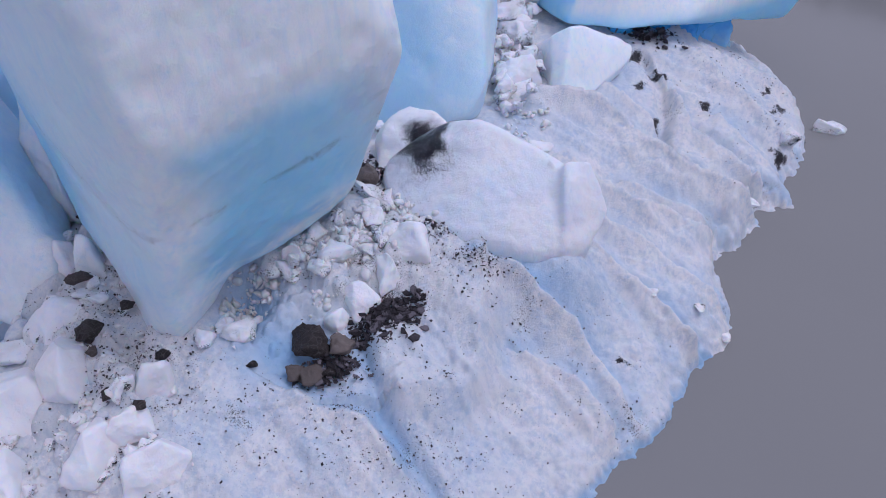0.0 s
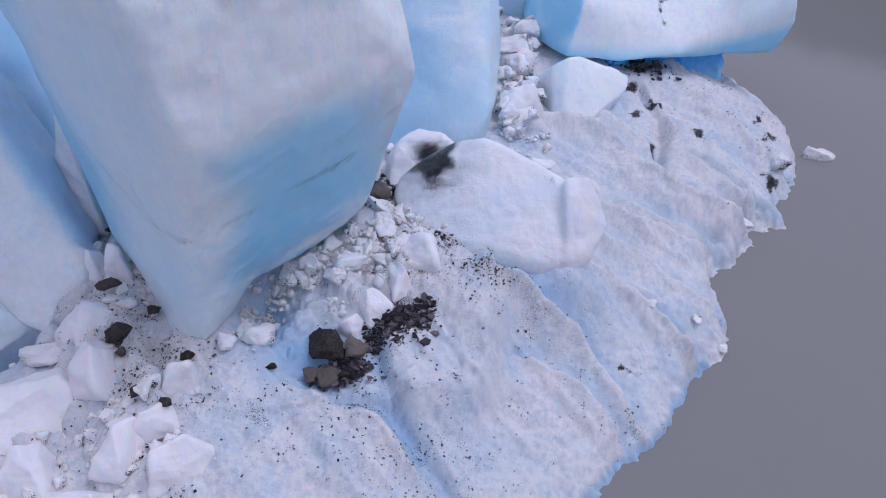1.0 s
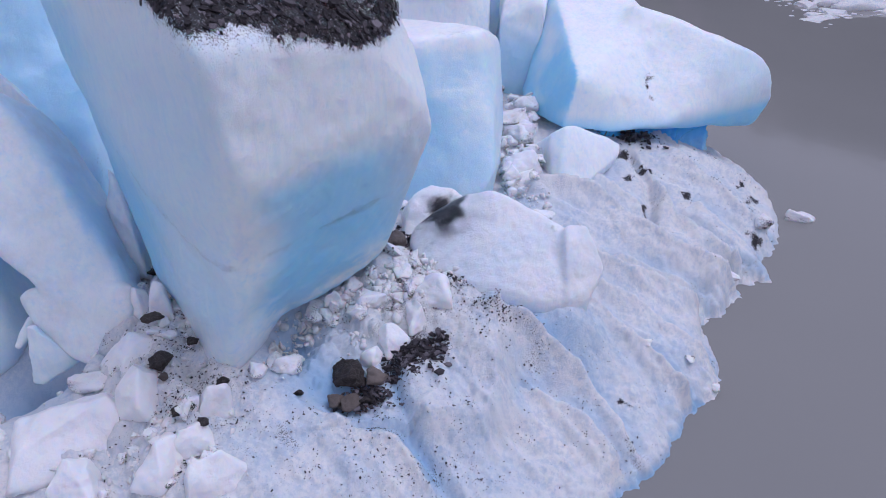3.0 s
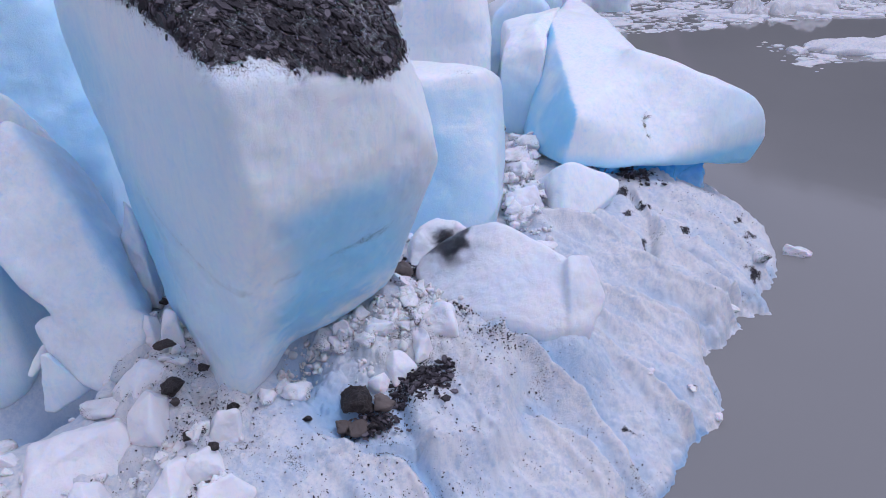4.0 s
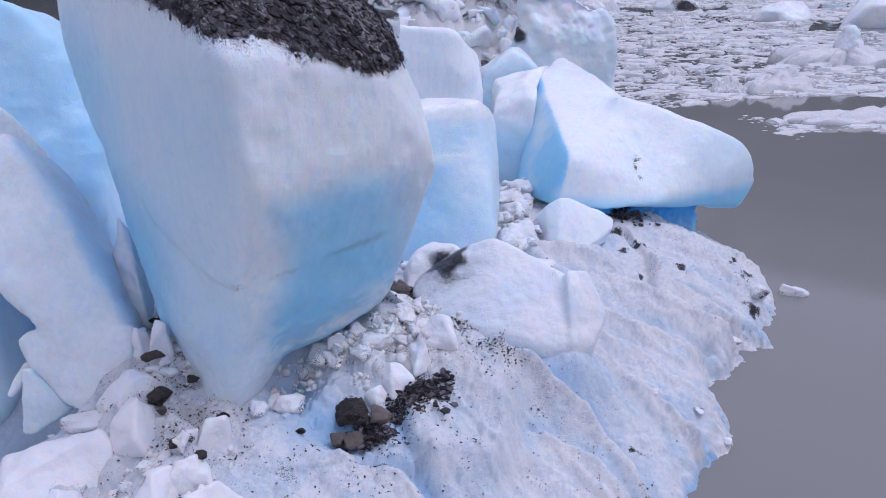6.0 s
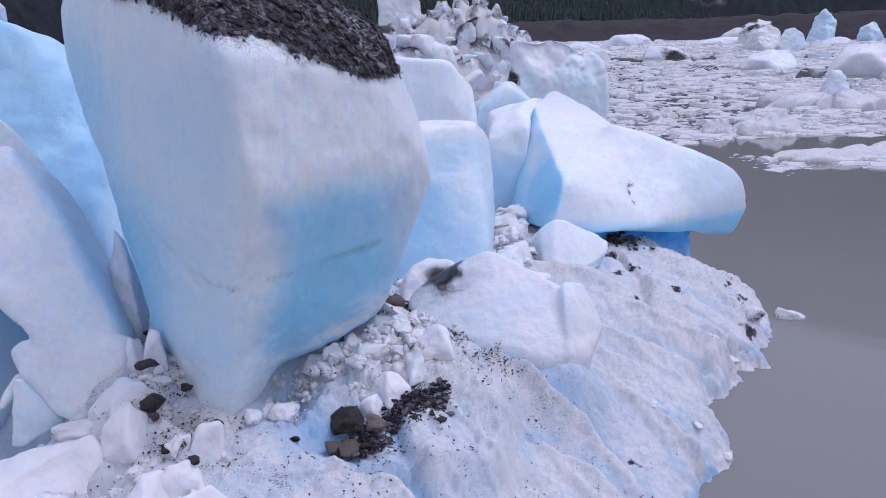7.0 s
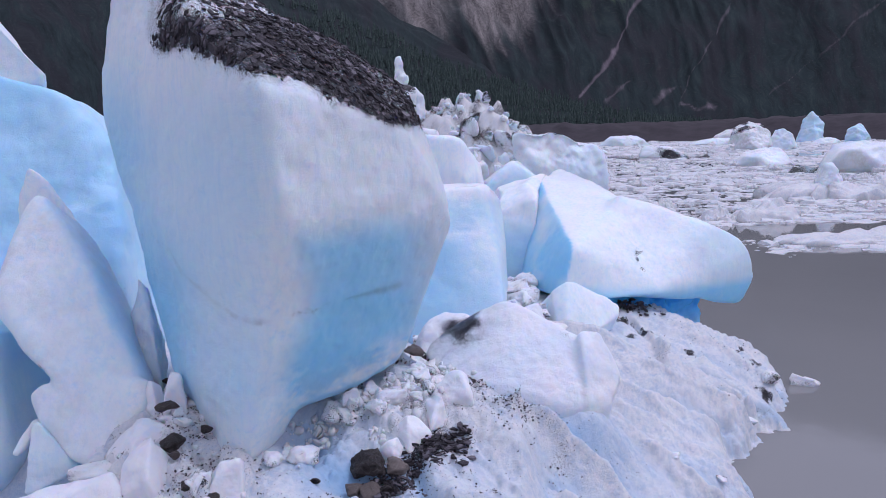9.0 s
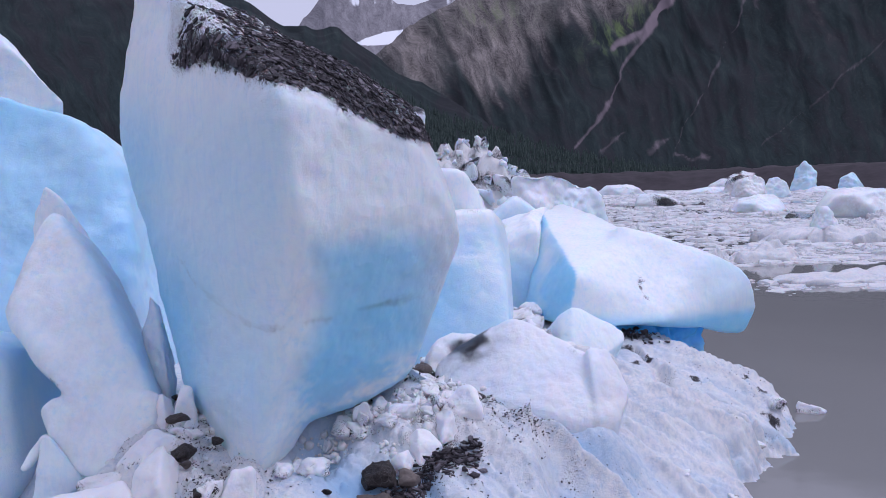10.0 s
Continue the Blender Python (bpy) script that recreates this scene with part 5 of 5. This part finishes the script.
chunk(9.1, 16.35, 0.55, 0.5, 0.42, 0, 0, 8)
chunk(11.15, 18.1, 1.05, 0.65, 0.62, -15, 0, 2, z=-0.1, label="small white lump of ice afloat near the apron")
chunk(3.95, 9.9, 0.28, 0.26, 0.16, 0, 0, 9)
chunk(5.1, 10.1, 0.3, 0.28, 0.16, 0, 0, 10)
chunk(5.75, 9.85, 0.3, 0.25, 0.2, 0, 0, 11)
chunk(1.55, 11.27, 0.6, 0.3, 0.2, 0, 5, 12, z=4.0)
lump(1.5, 16.2, 1.2, 0.9, 0.75, 15, 0.0, 1316)
chunk(2.2, 15.75, 0.6, 0.35, 0.3, -10, 0, 3)


def rubble(count, x0, x1, y0, y1, lo, hi, seed, inside, lift=0.0):
    rng = np.random.default_rng(seed)
    done = 0
    while done < count:
        x, y = rng.uniform(x0, x1), rng.uniform(y0, y1)
        if inside(x, y):
            s = lo * (hi / lo) ** (rng.random() ** 1.6)
            chunk(x, y, s * rng.uniform(0.8, 1.4), s * rng.uniform(0.7, 1.1), s * rng.uniform(0.6, 1.0), rng.uniform(0, 360), rng.uniform(-20, 20), int(rng.integers(14)), lift * rng.random() - 0.12 * s)
            done += 1


def strip(x, y):
    """The rubble between the tower's foot and the slab."""
    a = (x + 3.9) * 0.62 + 7.75
    return a + (0.45 if x < -2.6 else 0.0) < y < a + 1.25 and not (-3.3 < x < -1.6 and y < 7.9)


rubble(85, -4.0, 0.2, 7.6, 10.6, 0.15, 0.58, 41, strip, -0.04)
rubble(52, -7.4, -4.6, 4.4, 9.0, 0.12, 0.55, 42, lambda x, y: not (-5.6 < x < -4.0 and 7.0 < y < 9.4) and not (x < -6.8 and y > 6.9))
rubble(46, 0.9, 2.2, 14.6, 22.0, 0.30, 1.1, 43, lambda x, y: True, 0.4)
rubble(16, -9.6, -7.6, 5.4, 6.8, 0.15, 0.5, 44, lambda x, y: True)
rubble(20, -2.4, 0.5, 12.0, 13.4, 0.2, 0.6, 45, lambda x, y: True, 0.3)
rubble(14, -7.6, -6.3, 8.8, 10.8, 0.15, 0.45, 46, lambda x, y: True, 0.2)


# ---- stones and slate ----
def stone_mesh(seed, flat=1.0):
    rng = np.random.default_rng(seed)
    pts = rng.normal(size=(13, 3)) * np.array([1, 0.9, flat])
    pts = pts / np.linalg.norm(pts, axis=1, keepdims=True) * np.array([0.5, 0.5, 0.5])
    v, f = faceted([tuple(p) for p in pts], 4, 70, rough=((0.5, 0.05), (0.2, 0.035), (0.08, 0.02)), seed=seed)
    v = v / (v.max(axis=0) - v.min(axis=0))
    return mesh_from("stone", v - (v.max(axis=0) + v.min(axis=0)) / 2, f, BOULDER)


STONES = [stone_mesh(1500 + k) for k in range(6)]


def stone(x, y, long, wide, high, turn=0.0, kind=0, lift=0.0, label="dark grey stone lying on the ice", name="stone"):
    ob = new(name, STONES[kind % 6])
    ob.location = (x, y, float(ground_z(x, y)[0]) + high * 0.38 + lift)
    ob.rotation_euler = (0.1, 0.08, radians(turn))
    ob.scale = (long, wide, high)
    return tagged(ob, label, "rock", "stones on the ice")


stone(-2.52, 7.66, 0.78, 0.56, 0.52, -18, 0, name="boulder", label="rounded wet black boulder in the blue hollow")
stone(-1.95, 7.68, 0.48, 0.42, 0.36, 20, 1, name="boulder", label="dark grey boulder beside the larger one")
stone(-2.42, 7.2, 0.46, 0.42, 0.30, 30, 2, name="boulder", label="brownish flat-sided boulder in the pile")
stone(-2.74, 7.22, 0.36, 0.34, 0.28, 60, 3, name="boulder", label="black broken boulder at the edge of the pile")
stone(-2.1, 7.3, 0.34, 0.3, 0.24, 0, 4)
stone(-5.92, 7.32, 0.46, 0.40, 0.28, 15, 5)
stone(-6.3, 8.15, 0.46, 0.2, 0.18, 25, 0, 0.08)
stone(-5.3, 6.35, 0.36, 0.22, 0.18, 45, 1, 0.1)
stone(-4.9, 6.25, 0.24, 0.2, 0.18, 0, 2, 0.1)
stone(-5.75, 6.95, 0.2, 0.16, 0.14, 0, 3, 0.05)
stone(-3.4, 7.25, 0.2, 0.16, 0.12, 0, 4)
stone(-4.75, 7.1, 0.26, 0.2, 0.16, 0, 5)
stone(-5.5, 7.9, 0.26, 0.2, 0.16, 40, 1, 0.1)
stone(-1.75, 10.9, 0.5, 0.5, 0.4, 0, 3)
stone(-6.9, 9.9, 0.3, 0.2, 0.16, 0, 4, 0.1)

for x, y, z, s in ((43.0, 62.2, 0.75, 2.2), (45.2, 62.6, 0.8, 1.6), (9.2, 66.4, 6.6, 1.6), (11.8, 66.0, 5.2, 1.2)):
    ob = stone(0, 0, s, s * 0.35, s * 0.3, 10, int(s * 3), label="dark slab of rock carried on drifting ice")
    ob.location = (x, y, z)


def flake_shape(rng):
    """Corners and triangles of one thin broken plate, about 1 long."""
    m = int(rng.integers(4, 7))
    ang = np.sort(np.arange(m) * 2 * np.pi / m + rng.uniform(-0.4, 0.4, m))
    rad = rng.uniform(0.32, 0.55, m)
    c, d = rad * np.cos(ang), rad * np.sin(ang) * rng.uniform(0.45, 0.9)
    t = rng.uniform(0.05, 0.11)
    v = np.vstack([np.stack([c, d, np.full(m, -t)], 1), np.stack([0.93 * c, 0.93 * d, t * rng.uniform(0.7, 1.2, m)], 1)])
    f = []
    for j in range(m):
        k = (j + 1) % m
        f += [[j, k, m + k], [j, m + k, m + j]]
    f += [[m, m + j, m + j + 1] for j in range(1, m - 1)] + [[0, j + 1, j] for j in range(1, m - 1)]
    return v, np.array(f)


def turned(v, normal, spin, lean, rng):
    z = np.array(normal) + rng.normal(size=3) * lean
    z = z / np.linalg.norm(z)
    x = np.cross([math.sin(spin), math.cos(spin), 0.1], z)
    x = x / np.linalg.norm(x)
    y = np.cross(z, x)
    return v[:, :1] * x + v[:, 1:2] * y + v[:, 2:] * z


def flakes(places, normals, sizes, rng, lean):
    V, F, count = [], [], 0
    for p, n, s in zip(places, normals, sizes):
        v, f = flake_shape(rng)
        V.append(turned(v * s, n, rng.uniform(0, 6.3), lean, rng) + p + np.array(n) * s * 0.05)
        F.append(f + count)
        count += len(v)
    return np.vstack(V), np.vstack(F)


PLATES = []


def slate_layer():
    """The debris on the tower's top: each larger plate a piece, the small ones joined."""
    rng = np.random.default_rng(61)
    mask = tower_slate(tv, tn)
    layer = tagged(new("slate_layer"), "layer of broken dark slate plates covering the tower's top", "rock debris")
    layer.location = (-4.0, 9.5, 9.5)
    bpy.context.view_layer.update()
    centre = np.array(layer.location)
    cover = slate_cover(tv)
    pick = np.flatnonzero((mask > 0.35) & (cover > rng.random(len(mask))))
    small = rng.choice(pick, min(6500, len(pick)))
    jit = rng.normal(size=(len(small), 3)) * 0.03
    v, f = flakes(tv[small] + jit - centre, tn[small], np.minimum(0.045 * (1 - rng.random(len(small))) ** -0.45, 0.18), rng, 0.16)
    ob = new("slate_chips", mesh_from("slate_chips", v, f, SLATE, False))
    ob.parent = layer
    tagged(ob, "small dark slate chips and grit", kind="stuff")
    for k in range(10):
        v, f = flake_shape(rng)
        PLATES.append(mesh_from("slate_plate", v, f, SLATE, False))
    big = rng.choice(np.flatnonzero((mask > 0.8) & (cover > 0.7) & (tv[:, 1] < 11.8) & (slate_lip(tv) > 0.15)), 280, replace=False)
    for k, i in enumerate(big):
        z = Vector(tn[i] + rng.normal(size=3) * 0.12).normalized()
        turn = z.to_track_quat("Z", "Y").to_matrix().to_4x4() @ pose(0, 0, 0, 0, 0, rng.uniform(0, 360))
        s = min(0.15 * (1 - rng.random()) ** -0.38, 0.38)
        ob = new("slate_plate", PLATES[k % 10])
        ob.parent = layer
        ob.matrix_basis = Matrix.Translation(tv[i] - centre + tn[i] * 0.03) @ turn @ Matrix.Diagonal((s, s * rng.uniform(0.6, 1.0), s, 1))
    return layer


slate_layer()
plank = ice_block("ledge of ice covered in dark slate jutting from the tower's top",
                  ((-1.7, 11.4, 9.45), (-1.75, 11.6, 9.2), (-2.6, 10.7, 9.5), (-2.5, 10.6, 9.1), (-2.7, 11.7, 9.6), (-2.0, 11.9, 9.3), (-2.7, 11.7, 9.0), (-2.0, 12.2, 9.0)), 5, 22, seed=66, dirt=lambda v, n: smooth(0.1, 0.5, n[:, 2]), name="ice_ledge")


def slate_pile(name, label, count, place, lo, hi, seed, lean=0.5):
    rng = np.random.default_rng(seed)
    p = np.array([place(rng) for k in range(count)])
    z = ground_z(p[:, 0], p[:, 1]) + p[:, 2]
    v, f = flakes(np.stack([p[:, 0], p[:, 1], z], 1), [(0, 0, 1)] * count, lo * (hi / lo) ** (rng.random(count) ** 1.8), rng, lean)
    return tagged(new(name, mesh_from(name, v, f, SLATE, False)), label, "rock debris", kind="stuff")


def plate_pile(label, count, plates, place, lo, hi, seed, lean):
    """A heap of slate: its larger plates are pieces, the chips between them are joined."""
    rng = np.random.default_rng(seed)
    spots = np.array([place(rng) for k in range(count + plates)])
    x, y, _ = spots.mean(axis=0)
    foot = np.array([x, y, float(ground_z(x, y)[0])])
    pile = tagged(new("slate_pile"), label, "rock debris")
    pile.location = foot
    at = np.stack([spots[:, 0], spots[:, 1], ground_z(spots[:, 0], spots[:, 1]) + spots[:, 2]], 1) - foot
    v, f = flakes(at[plates:], [(0, 0, 1)] * count, lo * (0.5 * hi / lo) ** (rng.random(count) ** 1.6), rng, lean)
    chips = new("slate_chips", mesh_from("slate_chips", v, f, SLATE, False))
    chips.parent = pile
    tagged(chips, "small dark slate chips between the plates", kind="stuff")
    for k in range(plates):
        z = Vector((lean * rng.normal(), lean * rng.normal(), 1)).normalized()
        turn = z.to_track_quat("Z", "Y").to_matrix().to_4x4() @ pose(0, 0, 0, 0, 0, rng.uniform(0, 360))
        s = hi * (0.45 + 0.55 * rng.random() ** 1.5)
        ob = new("slate_plate", PLATES[k % 10])
        ob.parent = pile
        ob.matrix_basis = Matrix.Translation(at[k] + np.array([0, 0, 0.03])) @ turn @ Matrix.Diagonal((s, s * rng.uniform(0.6, 1.0), s, 1))
    return pile


def along(rng, ax, ay, bx, by, wide, high):
    u = rng.random()
    w = wide * math.sin(math.pi * (0.12 + 0.8 * u))
    g = rng.normal() * 0.45
    return (ax + (bx - ax) * u + g * w * 0.8, ay + (by - ay) * u - g * w * 0.5, max(0.0, high * (1 - abs(g)) * rng.random()))


plate_pile("strip of broken dark slate plates beside the ice ridge", 480, 110, lambda r: along(r, -1.75, 7.85, -0.62, 8.58, 0.50, 0.03), 0.04, 0.28, 71, 0.13)
plate_pile("broken slate plates heaped among the boulders", 190, 46, lambda r: (-2.08 + 0.26 * r.normal(), 7.36 + 0.16 * r.normal(), 0.14 * r.random()), 0.04, 0.30, 72, 0.45)
slate_pile("slate_pile", "dark gravel in the gap behind the tower's foot", 260, lambda r: (-1.75 + 0.25 * r.normal(), 11.2 + 0.4 * r.normal(), 0.2 * r.random()), 0.05, 0.22, 73)
slate_pile("slate_pile", "dark gravel in the gap under the big block", 260, lambda r: (5.4 + 0.5 * r.normal(), 19.2 + 0.25 * r.normal(), 0.2 * r.random()), 0.05, 0.35, 74)

slate_pile("slate_pile", "thin black gravel on the crushed ice beside the slab", 240, lambda r: (-0.30 + 0.20 * r.normal(), 9.95 + 0.14 * r.normal(), 0.02), 0.02, 0.13, 76, 0.4)
slate_pile("slate_pile", "thin black gravel strewn along the foot of the slab", 170, lambda r: (0.45 + 0.32 * r.normal(), 9.25 + 0.06 * r.normal(), 0.01), 0.015, 0.08, 77, 0.4)


KNOTS = np.random.default_rng(12).normal(size=(40, 2))


def speck_place(r):
    """Grit lies in loose clusters: most bits fall near one of the knots of their field."""
    c = r.random()
    x, y, z = speck_field(r, c)
    if r.random() < 0.72:
        k = KNOTS[int(r.integers(40))]
        fx, fy, fz = speck_field(np.random.default_rng(int(1000 * abs(k[0]))), c)
        x, y = fx + 0.14 * r.normal(), fy + 0.12 * r.normal()
    return (x, y, z)


def speck_field(r, c):
    if c < 0.28:
        return (-2.4 + 1.6 * r.normal(), 6.4 + 0.75 * r.normal(), 0.0)
    if c < 0.62:
        return (-6.0 + 0.8 * r.normal(), 7.3 + 1.3 * r.normal(), 0.05)
    if c < 0.80:
        return (-1.0 + 1.1 * r.normal(), 9.4 + 0.5 * r.normal(), 0.05)
    if c < 0.88:
        return (1.8 + 1.5 * r.normal(), 7.9 + 0.9 * r.normal(), 0.0)
    return (7.5 + 1.4 * r.normal(), 17.5 + 1.5 * r.normal(), 0.0)


slate_pile("grit", "scattered dark grit and small stones on the ice", 8200, speck_place, 0.008, 0.075, 75, 0.6)


def crushed(label, count, place, lo, hi, seed):
    """Finely crushed ice filling the rubble."""
    rng = np.random.default_rng(seed)
    kinds = []
    for k in range(8):
        d, f = faceted([tuple(q) for q in rng.uniform(-0.5, 0.5, (11, 3))], 2, 9)
        kinds.append(d - d.mean(axis=0))
    V, F, n = [], [], 0
    for k in range(count):
        x, y, lift = place(rng)
        s = lo * (hi / lo) ** (rng.random() ** 1.7)
        v = kinds[k % 8] * (s * rng.uniform(0.7, 1.4, 3))
        turn = np.array(Euler(rng.uniform(-0.6, 0.6, 2).tolist() + [rng.uniform(0, 6.3)]).to_matrix())
        V.append(v @ turn.T + np.array([x, y, lift]))
        F.append(f + n)
        n += len(d)
    V = np.vstack(V)
    mid = V.reshape(count, len(d), 3).mean(axis=1)
    V[:, 2] += np.repeat(ground_z(mid[:, 0], mid[:, 1]), len(d))
    me = mesh_from("crushed_ice", V, np.vstack(F), CAP)
    attribute(me, "silt_and_shade", np.full(len(V), 0.75))
    return tagged(new("crushed_ice", me), label, "crushed ice", kind="stuff")


def strip_place(r):
    x = r.uniform(-4.2, 0.2)
    return (x, (x + 3.9) * 0.62 + 7.75 + (0.5 if x > -2.6 else 0.95) + (0.42 if x > -2.6 else 0.22) * r.normal(), 0.06 * r.random())


crushed("crushed dirty ice between the tower and the slab", 700, strip_place, 0.05, 0.26, 81)
crushed("crushed ice between the lumps of rubble", 420, lambda r: (-6.0 + 0.8 * r.normal(), 6.9 + 1.5 * r.normal(), 0.0), 0.05, 0.20, 82)
crushed("crushed ice in the gap beside the big block", 400, lambda r: (1.6 + 0.35 * r.normal(), r.uniform(13, 22), 0.05), 0.05, 0.25, 83)
